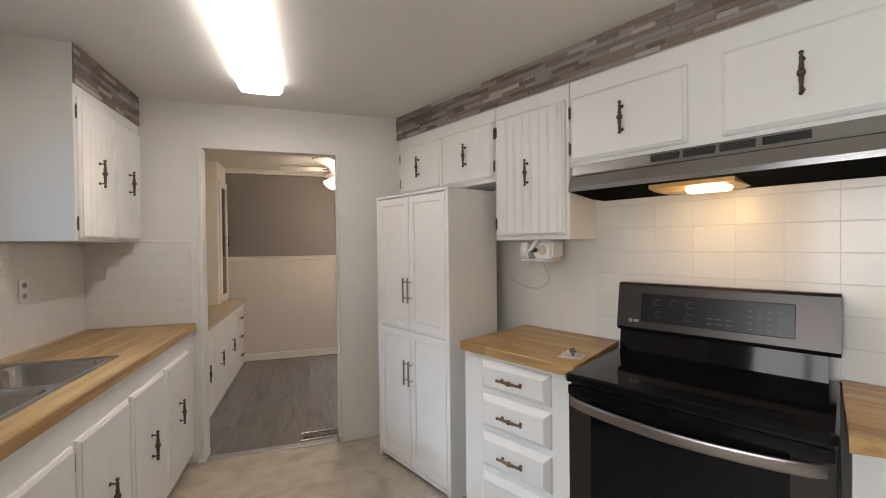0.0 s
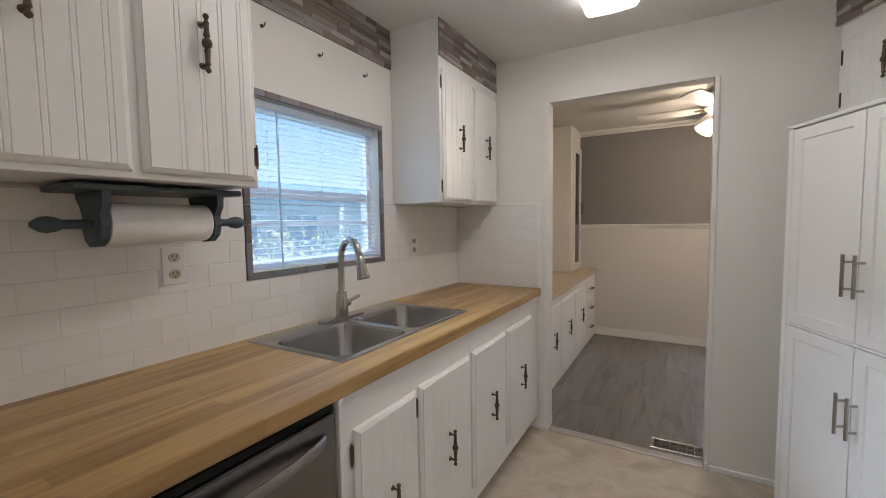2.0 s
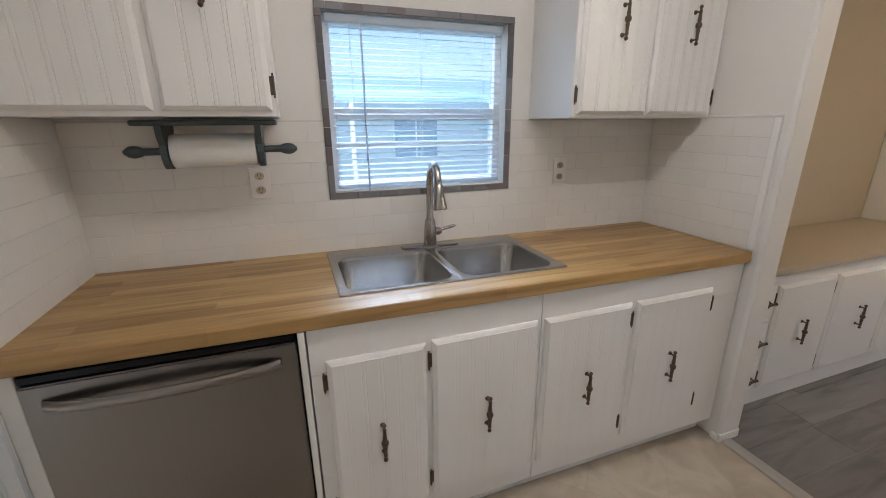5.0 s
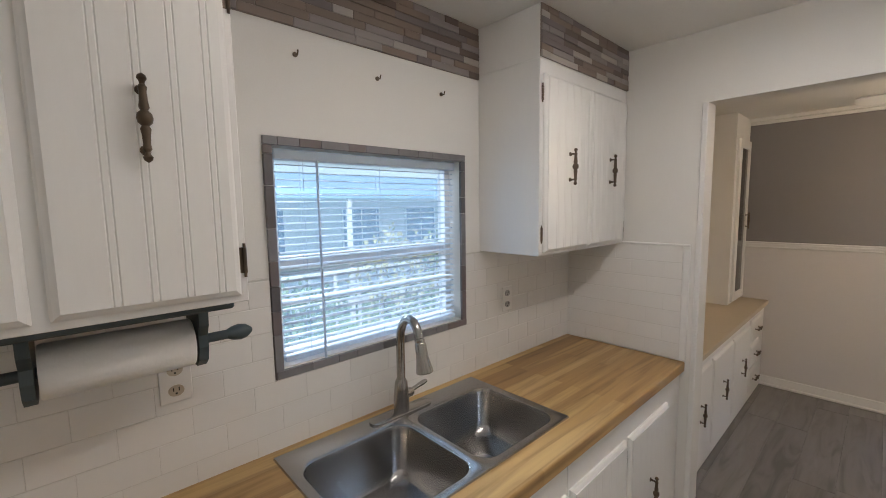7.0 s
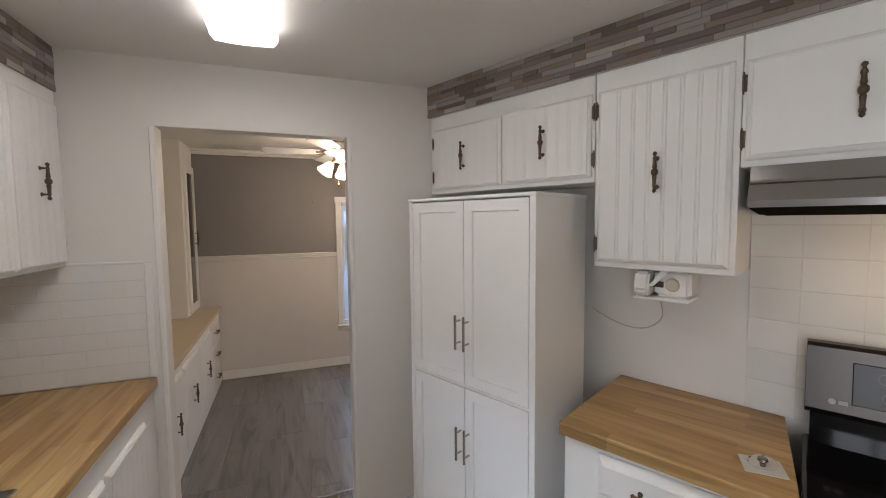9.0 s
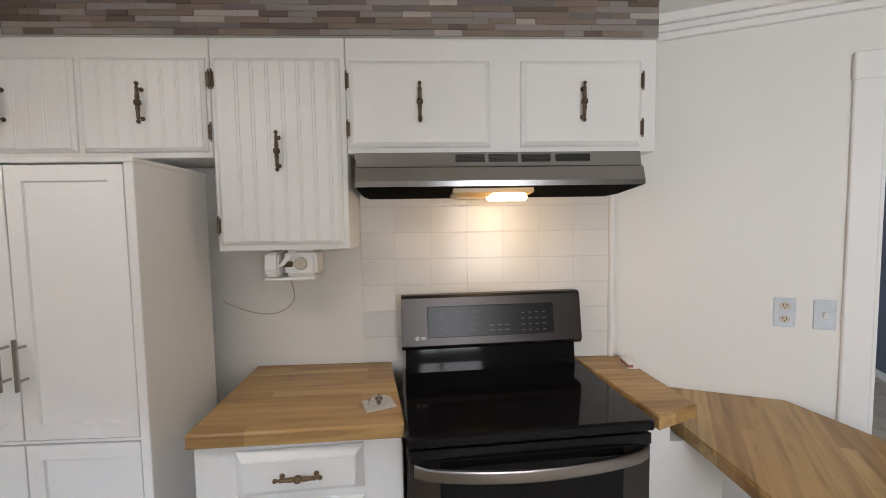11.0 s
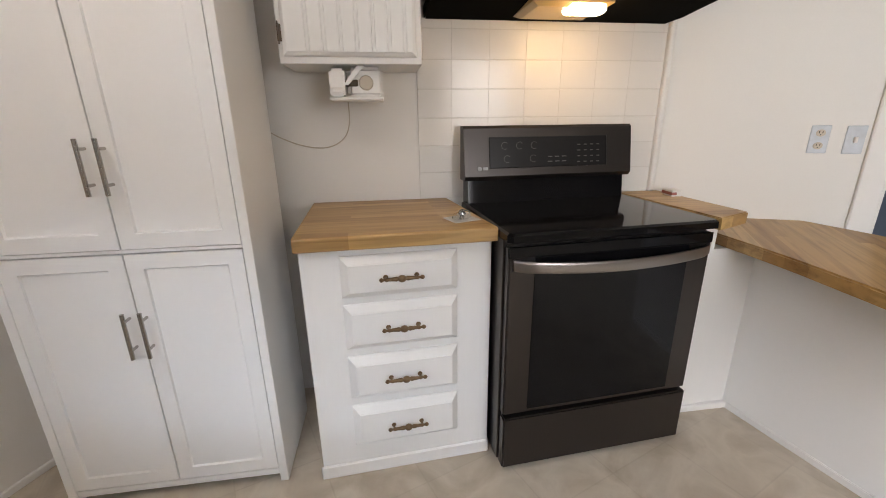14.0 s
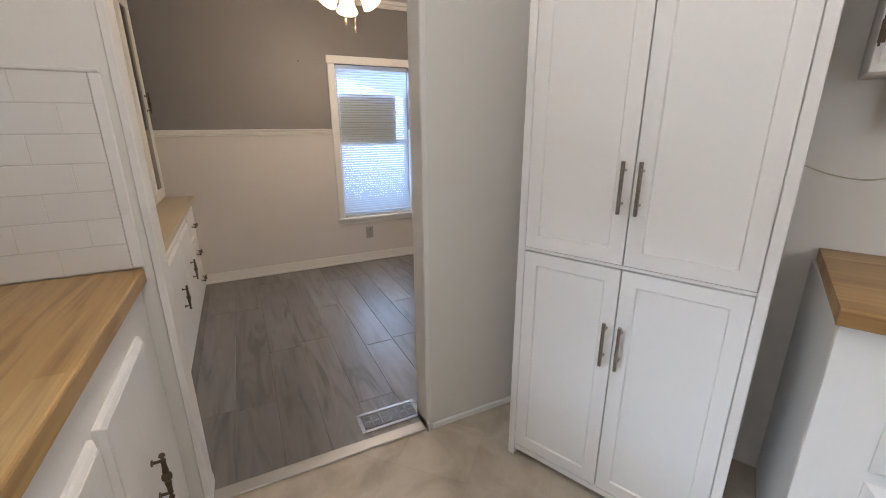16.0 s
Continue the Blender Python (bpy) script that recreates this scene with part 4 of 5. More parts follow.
cabinet("wall_cabinet", "tall white beadboard wall cabinet beside the range hood", at(RIGHT, 1.432), 0.470, 1.430, FASCIA_R, 0.255,
        doors=[(0.018, 0.455, 1.452, 2.108, 1, False)], group="stove side wall cabinets", groove=0.0018)
cabinet("wall_cabinet", "white two-door wall cabinet above the range hood", at(RIGHT, 0.292), 1.137, 1.775, FASCIA_R, 0.255,
        doors=[(0.060, 0.508, 1.795, 2.100, -1, True), (0.622, 1.126, 1.795, 2.100, 1, True)], group="stove side wall cabinets")
setting("wall_soffit_c", boxed(0.292, 2.86, 0.0, 0.262, FASCIA_R + 0.003, CEIL), WALL, m=RIGHT)
mosaic("trim_mosaic_d", "taupe and brown stone mosaic strips", at(RIGHT, 0.292, 0.262), 2.57, FASCIA_R + 0.003, CEIL, 4)

# Range hood.
hood = thing("range_hood", "stainless steel range hood with a lit bulb under it", "range hood", at(RIGHT, 0.362))
HW = 1.036
bm = bmesh.new()
side = [(0.0, 1.773), (0.282, 1.773), (0.290, 1.730), (0.293, 1.722), (0.306, 1.716), (0.322, 1.668), (0.322, 1.648), (0.312, 1.648), (0.312, 1.668), (0.0, 1.668)]
loft(bm, [[(x, y, z) for y, z in side] for x in (0.0, HW)], True, True)
part("body", bm, HOOD_STEEL, hood)
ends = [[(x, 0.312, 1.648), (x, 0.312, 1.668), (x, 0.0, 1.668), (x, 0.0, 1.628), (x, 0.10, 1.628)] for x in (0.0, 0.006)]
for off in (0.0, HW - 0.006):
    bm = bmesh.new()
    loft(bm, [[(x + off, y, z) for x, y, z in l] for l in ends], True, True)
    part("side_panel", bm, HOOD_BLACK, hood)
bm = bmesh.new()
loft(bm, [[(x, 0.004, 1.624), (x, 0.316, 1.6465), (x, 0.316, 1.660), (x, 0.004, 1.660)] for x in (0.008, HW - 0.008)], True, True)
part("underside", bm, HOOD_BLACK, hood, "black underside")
for x0 in (0.575, 0.455, 0.335):
    bm = bmesh.new()
    for i in range(5):
        box(bm, x0, x0 + 0.105, 0.276, 0.2925, 1.738 + i * 0.0058, 1.7412 + i * 0.0058)
    part("vent_grille", bm, DARK_SLOT, hood)
part("switch_panel", boxed(0.19, 0.315, 0.276, 0.2925, 1.738, 1.764, bevel=0.001), BLACK, hood)
bm = bmesh.new()
lens = [[(0.395, 0.055), (0.690, 0.055), (0.690, 0.285), (0.395, 0.285)], [(0.420, 0.085), (0.668, 0.085), (0.668, 0.270), (0.420, 0.270)]]
loft(bm, [[(x, y, 1.657) for x, y in lens[0]], [(x, y, 1.628) for x, y in lens[0]], [(x, y, 1.614) for x, y in lens[1]]], True, True)
part("lamp_housing", bm, AMBER, hood, "amber plastic lamp lens")
bm = bmesh.new()
loft(bm, [rounded(0.415, 0.560, 0.205, 0.283, 0.02, z) for z in (1.640, 1.608)] + [rounded(0.421, 0.554, 0.211, 0.277, 0.018, 1.600)], True, True)
part("bulb", bm, BULB, hood, "glowing warm bulb", smooth=True)

# Pantry.
pan = thing("pantry_cabinet", "tall white shaker pantry with four doors and nickel bar handles", "cabinet", at(RIGHT, 1.985, 0.16))
PW, PD = 0.715, 0.39
bm = bmesh.new()
box(bm, 0, 0.028, 0, PD, 0.0, 1.715, 0.002)
box(bm, PW - 0.028, PW, 0, PD, 0.0, 1.715, 0.002)
box(bm, 0.028, PW - 0.028, 0, PD - 0.05, 0.05, 1.70)
box(bm, 0.028, PW - 0.028, PD - 0.05, PD - 0.002, 0.889, 0.898)
box(bm, 0.028, PW - 0.028, PD - 0.03, PD - 0.004, 0.03, 0.055, 0.002)
box(bm, -0.004, PW + 0.004, -0.002, PD + 0.004, 1.707, 1.722, 0.003)
part("body", bm, PANTRY, pan)


def shaker(w, h, rail=0.045):
    bm = bmesh.new()
    t = 0.018
    loft(bm, [rect(0, w, 0, h, 0.0), rect(0, w, 0, h, t - 0.001), rect(0.001, w - 0.001, 0.001, h - 0.001, t), rect(rail, w - rail, rail, h - rail, t), rect(rail + 0.004, w - rail - 0.004, rail + 0.004, h - rail - 0.004, t - 0.006)], True, True)
    return bm


half = (PW - 0.056) / 2
for z0, z1, hz in ((0.062, 0.884, 0.575), (0.9005, 1.702, 0.235)):
    for k in (0, 1):
        x0 = 0.028 + 0.002 + k * half
        d = part("door", shaker(half - 0.004, z1 - z0), PANTRY, pan, m=pose(x0, PD - 0.018, z0))
        hx = half - 0.026 if k == 0 else 0.022
        hardware("handle/bar", make_bar, NICKEL, d, pose(hx, 0.018, hz))

# Drawer cabinet, its top, and the corner cabinet.
DRAWERS = RIGHT @ pose(1.856, 0.560, 0, 0, 0, 4.0) @ Matrix.Translation((-1.856, -0.560, 0))
dc = cabinet("drawer_cabinet", "white four-drawer base cabinet with brass pulls", at(DRAWERS, 1.303), 0.553, 0, 0.872, 0.545, toe=0.0)
part("face_frame", boxed(-0.066, 0.553, 0.5452, 0.560, 0.0, 0.872, bevel=0.002), CABINET, dc)
for a, b in ((0.705, 0.845), (0.520, 0.680), (0.328, 0.490), (0.130, 0.296)):
    d = part("drawer", make_door(0.378, b - a, plain=True, lip=0.023, thick=0.032), CABINET, dc, m=pose(0.055, 0.560, a))
    hardware("handle/brass", make_spindle, BRASS, d, pose(0.189, 0.032, (b - a) / 2, 0, 90, 0))
single("base_molding", boxed(1.235, 1.862, 0.5605, 0.572, 0.0, 0.055, bevel=0.004), TRIM, "white molding at the foot of the drawer cabinet", "molding", DRAWERS)
ct = thing("countertop", "short honey butcher-block worktop beside the stove", "countertop", RIGHT @ pose(1.865, 0.584, 0, 0, 0, 2.0) @ Matrix.Translation((-1.865, -0.584, 0)))
bm = bmesh.new()
slab(bm, [(1.296, 0.0), (1.865, 0.0), (1.865, 0.568), (1.230, 0.568)], 0.872, 0.915, 0.0)
part("top", bm, WOOD_RIGHT, ct)
bm = bmesh.new()
loft(bm, [[(x, 0.568, 0.870), (x, 0.580, 0.870), (x, 0.584, 0.874), (x, 0.584, 0.908), (x, 0.582, 0.913), (x, 0.578, 0.915), (x, 0.568, 0.915)] for x in (1.230, 1.865)], True, True)
part("front_edge", bm, WOOD_RIGHT, ct)

inv = RIGHT.inverted()


def to_right(x, y):
    p = inv @ Vector((x, y, 0))
    return (p.x, p.y)


bm = bmesh.new()
slab(bm, [(0.506, 0.0), (0.447, 0.578), to_right(2.772, 1.537), to_right(3.212, 1.752), to_right(3.212, 1.768)], 0.872, 0.915, 0.004)
single("countertop", bm, WOOD_RIGHT, "small triangular butcher-block worktop in the corner", "countertop", RIGHT)
ob = thing("corner_cabinet", "plain white corner cabinet between stove and peninsula", "cabinet", RIGHT)
bm = bmesh.new()
slab(bm, [(0.450, 0.002), (0.450, 0.440), (0.112, 0.422), to_right(3.210, 1.62), to_right(3.210, 1.76)], 0.0, 0.752, 0.0)
part("body", bm, CABINET, ob)
bm = bmesh.new()
slab(bm, [(0.450, 0.002), (0.450, 0.440), (0.322, 0.433), to_right(3.205, 1.762)], 0.752, 0.870, 0.0)
part("apron", bm, CABINET, ob)
part("base_molding", boxed(0.118, 0.446, 0.425, 0.447, 0.0, 0.03, bevel=0.003), TRIM, ob)

# Peninsula: a lower slab with a waved front, on a panel and a round post.
pen = thing("peninsula", "lower butcher-block breakfast bar with a waved edge on a white panel", "breakfast bar", Matrix.Translation((2.3, 1.0, 0)))


def spline(points, n=6):
    out = []
    for i in range(len(points) - 1):
        p0, p1, p2, p3 = (Vector(points[max(0, min(len(points) - 1, i + k))]) for k in (-1, 0, 1, 2))
        for j in range(n):
            t = j / n
            q = 0.5 * (2 * p1 + (p2 - p0) * t + (2 * p0 - 5 * p1 + 4 * p2 - p3) * t * t + (3 * p1 - p0 - 3 * p2 + p3) * t ** 3)
            out.append((q.x, q.y))
    return out + [points[-1]]


front = spline([(2.755, 1.525), (2.60, 1.458), (2.45, 1.405), (2.28, 1.352), (2.05, 1.335), (1.90, 1.340), (1.835, 1.328), (1.792, 1.285), (1.778, 1.21), (1.772, 1.05), (1.772, 0.90), (1.782, 0.83), (1.812, 0.782), (1.87, 0.760), (2.0, 0.745), (2.25, 0.748), (2.45, 0.775), (2.72, 0.845), (2.95, 0.965), (3.216, 1.15)], 5)
outline = front + [(3.216, 1.735)]
bm = bmesh.new()
slab(bm, [(x - 2.3, y - 1.0) for x, y in outline], 0.757, 0.800, 0.006)
part("bar_top", bm, WOOD_SLAB, pen, "honey butcher-block top")
a, b = Vector((2.910, 1.428)), Vector((2.025, 0.800))
d = (b - a).normalized()
nrm = Vector((-d.y, d.x))
bm = bmesh.new()
slab(bm, [tuple(p - Vector((2.3, 1.0))) for p in (a, b, b + nrm * 0.05, a + nrm * 0.05)], 0.0, 0.756, 0.0)
part("support_panel", bm, PANTRY, pen, "white painted panel")
bm = bmesh.new()
slab(bm, [tuple(p - Vector((2.3, 1.0))) for p in (a, b, b - nrm * 0.010, a - nrm * 0.010)], 0.0, 0.028, 0.003)
part("base_molding", bm, TRIM, pen)
bm = bmesh.new()
c = b + d * 0.02 + nrm * 0.02 - Vector((2.3, 1.0))
spun(bm, [(0.021, 0.0), (0.021, 0.756)], Matrix.Translation((c.x, c.y, 0)), 16)
part("post", bm, TRIM, pen, "round white post", smooth=True)

# Stove.
st = thing("electric_range", "black stainless electric range with a glass cooktop", "stove", at(RIGHT, 0.883, 0.036) @ pose(0, 0, 0, 0, 0, 4.0) @ Matrix.Diagonal((1.0, 0.95, 1.0, 1.0)) @ Matrix.Translation((-0.3775, 0, 0)))
SW = 0.755
part("body", boxed(0.0, SW, 0.02, 0.565, 0.03, 0.885, bevel=0.003), DARK_STEEL, st)
bm = bmesh.new()
for x in (0.04, SW - 0.04):
    for y in (0.08, 0.50):
        rod(bm, (x, y, 0.0), (x, y, 0.032), 0.018, n=10)
part("feet", bm, BLACK, st)
bm = bmesh.new()
loft(bm, [[(x, y, z) for x, y in ((-0.003, 0.03), (SW + 0.003, 0.03), (SW + 0.003, 0.605), (SW - 0.012, 0.622), (0.012, 0.622), (-0.003, 0.605))] for z in (0.886, 0.908)]
     + [[(x, y, 0.914) for x, y in ((0.006, 0.036), (SW - 0.006, 0.036), (SW - 0.006, 0.598), (SW - 0.018, 0.612), (0.018, 0.612), (0.006, 0.598))]], True, True)
part("cooktop", bm, BLACK_GLASS, st, "glossy black glass cooktop")
bm = bmesh.new()
loft(bm, [[(x, y, z) for y, z in ((0.0, 0.90), (0.09, 0.90), (0.075, 1.005), (0.0, 1.005))] for x in (0.030, SW - 0.012)], True, True)
part("backguard_base", bm, BLACK_GLASS, st)
bm = bmesh.new()
loft(bm, [[(x, y, z) for y, z in ((0.0, 1.005), (0.072, 1.005), (0.085, 1.022), (0.052, 1.212), (0.040, 1.222), (0.0, 1.222))] for x in (-0.002, SW + 0.002)], True, True)
guard = part("backguard", bm, DARK_STEEL, st, "dark steel backguard")
lean = pose(0, 0.0698, 1.112, 9.9)
part("display", boxed(0.118, 0.652, -0.001, 0.004, -0.060, 0.066, bevel=0.002), DISPLAY, guard, "black control display", m=lean)
MARK = material("printed_grey", (0.10, 0.10, 0.10), 0.5)
for cx, cz in ((0.585, 0.030), (0.520, 0.030), (0.455, 0.030), (0.575, -0.024), (0.46, -0.024)):
    bm = bmesh.new()
    arcs = [2 * math.pi * i / 16 - 0.9 for i in range(13)]
    inner, outer = ([bm.verts.new((cx + r * math.sin(t), 0.0046, cz + r * math.cos(t))) for t in arcs] for r in (0.0135, 0.0152))
    for i in range(12):
        bm.faces.new((inner[i], inner[i + 1], outer[i + 1], outer[i]))
    part("burner_mark", bm, MARK, guard, m=lean)
for i in range(4):
    for j in range(4):
        part("key_mark", boxed(0.155 + 0.03 * i, 0.168 + 0.03 * i, 0.004, 0.0046, -0.045 + 0.024 * j, -0.041 + 0.024 * j), MARK, guard, m=lean)
for i in range(3):
    for j in range(2):
        part("key_mark", boxed(0.31 + 0.032 * i, 0.330 + 0.032 * i, 0.004, 0.0046, -0.040 + 0.02 * j, -0.036 + 0.02 * j), MARK, guard, m=lean)
bm = bmesh.new()
rod(bm, (0.695, 0.003, -0.060), (0.695, 0.006, -0.060), 0.009, n=16)
box(bm, 0.660, 0.681, 0.003, 0.005, -0.066, -0.054)
part("badge", bm, GREY_PLATE, guard, m=lean)
bm = bmesh.new()
box(bm, 0.006, SW - 0.006, 0.565, 0.600, 0.246, 0.868, 0.005, 2)
door = part("oven_door", bm, DARK_STEEL, st, "black stainless oven door")
part("door_band", boxed(0.006, SW - 0.006, 0.597, 0.604, 0.832, 0.868, bevel=0.002), BLACK_GLASS, door)
part("window", boxed(0.095, SW - 0.095, 0.598, 0.6035, 0.262, 0.832, bevel=0.002), BLACK_GLASS, door, "black oven window")
bm = bmesh.new()
loops = []
for i in range(21):
    k = i / 20
    y = 0.606 + 0.050 * math.sin(math.pi * k) ** 0.5
    z = 0.810 - 0.012 * math.sin(math.pi * k)
    loops.append([(0.020 + (SW - 0.04) * k, y + 0.007 * math.copysign(abs(math.cos(t)) ** 0.5, math.cos(t)), z + 0.019 * math.copysign(abs(math.sin(t)) ** 0.6, math.sin(t))) for t in (2 * math.pi * j / 16 for j in range(16))])
loft(bm, loops, True, True)
part("handle", bm, HANDLE_STEEL, door, "brushed steel bar handle", smooth=True)
part("drawer", boxed(0.006, SW - 0.006, 0.565, 0.611, 0.022, 0.236, bevel=0.006, segments=2), DARK_STEEL, st, "storage drawer front")

# Small things on the stove side.
pk = thing("plastic_package", "clear plastic package with a small metal knob lying on the worktop", "package", at(RIGHT, 1.322, 0.42, 0.915) @ pose(0, 0, 0, 0, 0, 20))
part("card", boxed(-0.05, 0.05, -0.045, 0.045, 0.0005, 0.0025), material("clear_sheet", (0.62, 0.61, 0.58), 0.2, amount=0.2), pk)
bm = bmesh.new()
bmesh.ops.create_icosphere(bm, subdivisions=2, radius=0.03, matrix=Matrix.Translation((0, 0, 0.010)) @ Matrix.Diagonal((1.2, 0.9, 0.75, 1)))
for v in bm.verts:
    v.co += Vector(noise.noise_vector(v.co * 60)) * 0.006
    v.co.z = max(v.co.z, 0.002)
part("film", bm, CLEAR, pk)
bm = bmesh.new()
spun(bm, [(0.007, 0.002), (0.007, 0.012), (0.013, 0.018), (0.011, 0.025), (0.002, 0.027)], n=12)
part("knob", bm, NICKEL, pk, smooth=True)
ob = thing("small_box", "small white and red carton lying in the corner of the worktop", "box", Matrix.Translation((3.09, 1.722, 0.915)) @ pose(0, 0, 0, 0, 0, 18))
part("carton", boxed(-0.04, 0.04, -0.022, 0.022, 0.0, 0.026, bevel=0.002), PLASTIC, ob)
part("label_band", boxed(-0.0405, 0.0405, 0.0, 0.0225, 0.006, 0.018), material("label_red", (0.35, 0.12, 0.10), 0.5), ob)

# Can opener hung under the tall cabinet, with its lead.
pb = thing("wall_appliance", "white plastic can opener hung under the cabinet with a lead", "small appliance", at(RIGHT, 1.568, 0.09, 1.315))
bm = bmesh.new()
box(bm, 0.0, 0.125, 0.0, 0.115, 0.012, 0.114, 0.014, 3)
part("housing", bm, PLASTIC, pb)
bm = bmesh.new()
loft(bm, [[(x, 0.0, 0.02), (x, 0.135, 0.012), (x, 0.150, 0.035), (x, 0.140, 0.105), (x, 0.0, 0.112)] for x in (0.132, 0.185)], True, True)
bmesh.ops.bevel(bm, geom=list(bm.edges), offset=0.008, segments=2, affect="EDGES", clamp_overlap=True)
part("motor_block", bm, PLASTIC, pb)
part("tray", boxed(0.0, 0.188, 0.0, 0.150, 0.0, 0.011, bevel=0.004), PLASTIC, pb)
bm = bmesh.new()
loft(bm, [[(0.075 + dx, 0.118 + dy, 0.118 + dz) for dx, dy, dz in ((-0.012, 0, 0), (0.012, 0, 0), (0.014, 0.02, -0.004), (-0.014, 0.02, -0.004))], [(0.128 + dx, 0.125 + dy, 0.052 + dz) for dx, dy, dz in ((-0.008, 0, 0), (0.008, 0, 0), (0.008, 0.016, 0), (-0.008, 0.016, 0))]], True, True)
part("lever", bm, PLASTIC, pb)
bm = bmesh.new()
rod(bm, (0.126, 0.112, 0.058), (0.126, 0.136, 0.058), 0.012, 0.009, 14)
box(bm, 0.088, 0.118, 0.114, 0.122, 0.048, 0.070, 0.003)
part("cutting_wheel", bm, BRONZE, pb)
part("cap", rod(bmesh.new(), (0.06, 0.114, 0.06), (0.06, 0.121, 0.06), 0.026, 0.022, 20), IVORY, pb)
bm = bmesh.new()
pts = [(0.135, 0.0), (0.137, -0.04), (0.145, -0.09), (0.165, -0.13), (0.20, -0.158), (0.245, -0.172), (0.30, -0.170), (0.36, -0.155), (0.42, -0.130), (0.455, -0.110)]
curve = spline(pts, 4)
for i, (p, q) in enumerate(zip(curve, curve[1:])):
    y0, y1 = (max(-0.086, 0.02 - 0.106 * k / 10) for k in (i, i + 1))
    rod(bm, (p[0], y0, p[1]), (q[0], y1, q[1]), 0.0022, n=6)
part("lead", bm, IVORY, pb)

# Ceiling light of the kitchen.
cl = thing("ceiling_light", "long wraparound fluorescent ceiling light, lit", "ceiling light", Matrix.Translation((1.062, 2.93, CEIL)) @ Matrix.Diagonal((0.93, 1, 1, 1)))
part("housing", boxed(-0.09, 0.09, -0.60, 0.60, -0.035, 0.0, bevel=0.004), TRIM, cl)
bm = bmesh.new()
prof = [(-0.125, -0.012), (-0.122, -0.045), (-0.105, -0.064), (-0.05, -0.068), (0.0, -0.069), (0.05, -0.068), (0.105, -0.064), (0.122, -0.045), (0.125, -0.012)]
loft(bm, [[(x, y, z) for x, z in prof[2:7]] + [(x, y, z + 0.004) for x, z in prof[6:1:-1]] for y in (-0.60, 0.60)], True, True)
part("diffuser", bm, DIFFUSER, cl, "glowing ribbed acrylic diffuser")
for s in (prof[:3], prof[6:]):
    bm = bmesh.new()
    loft(bm, [[(x, y, z) for x, z in s] + [(x * 0.97, y, z + 0.002) for x, z in s[::-1]] for y in (-0.60, 0.60)], True, True)
    part("diffuser_side", bm, DIFFUSER_EDGE, cl)
for y in (-0.612, 0.60):
    bm = bmesh.new()
    loft(bm, [[(x * 1.02, yy, z) for x, z in [(-0.125, 0.0)] + prof + [(0.125, 0.0)]] for yy in (y, y + 0.012)], True, True)
    part("end_cap", bm, DIFFUSER_EDGE, cl)

# ---- dining room ----
bf = thing("buffet", "low white built-in buffet with drawers and doors under a beige top", "cabinet", at(LEFT, -6.46))
BL, BD, BH = 2.32, 0.500, 0.735
part("body", boxed(0.0, BL, 0.015, BD, 0.0, BH, bevel=0.002), CABINET, bf)
part("top", boxed(-0.01, BL + 0.01, 0.014, BD + 0.028, BH, BH + 0.035, bevel=0.004), BUFFET_TOP, bf, "beige laminate top")
cells = [(0.20, 0.54, "drawers"), (0.58, 1.09, "door"), (1.11, 1.60, "door"), (1.62, 2.06, "door"), (2.08, 2.29, "drawers")]
for x0, x1, what in cells:
    if what == "door":
        d = part("door", make_door(x1 - x0, 0.57, plain=True), CABINET, bf, m=pose(x0, BD, 0.10))
        hardware("handle/spindle", make_spindle, BRONZE, d, pose((x1 - x0) / 2, 0.019, 0.30))
        for z in (0.07, 0.50):
            hardware("hinge/plate", make_hinge, BRONZE, d, pose(x1 - x0 + 0.004, 0.002, z))
    else:
        for z in (0.09, 0.30, 0.51):
            d = part("drawer", make_door(x1 - x0, 0.18, plain=True, lip=0.016), CABINET, bf, m=pose(x0, BD, z))
            hardware("handle/spindle", make_spindle, BRONZE, d, pose((x1 - x0) / 2, 0.019, 0.09, 0, 90, 0))
hu = thing("hutch", "tall white hutch with a dark glass door on the buffet", "cabinet", at(LEFT, -6.46, 0.0, 0.771))
part("body", boxed(0.0, 0.46, 0.014, 0.325, 0.0, 1.575, bevel=0.002), CABINET, hu)
bm = bmesh.new()
box(bm, 0.03, 0.09, 0.325, 0.345, 0.02, 1.38, 0.003)
box(bm, 0.33, 0.40, 0.325, 0.345, 0.02, 1.38, 0.003)
box(bm, 0.09, 0.33, 0.325, 0.345, 0.02, 0.09, 0.003)
box(bm, 0.09, 0.33, 0.325, 0.345, 1.31, 1.38, 0.003)
dr = part("door", bm, CABINET, hu)
part("pane", boxed(0.085, 0.335, 0.328, 0.334, 0.085, 1.315), SMOKE, dr, "dark glass pane")
hardware("handle/spindle", make_spindle, BRONZE, dr, pose(0.10, 0.345, 0.70))

fan = thing("ceiling_fan", "white hugger ceiling fan with frosted bell lights, lit", "ceiling fan", Matrix.Translation((1.64, 5.45, CEIL)))
bm = bmesh.new()
spun(bm, [(0.10, 0.0), (0.125, -0.01), (0.135, -0.05), (0.13, -0.09), (0.145, -0.10), (0.145, -0.14), (0.10, -0.17), (0.07, -0.18), (0.06, -0.215), (0.03, -0.225)], n=28)
part("motor", bm, TRIM, fan, smooth=True)
part("trim_ring", spun(bmesh.new(), [(0.136, -0.052), (0.139, -0.056), (0.139, -0.066), (0.136, -0.07)], n=28), BRASS, fan, smooth=True)
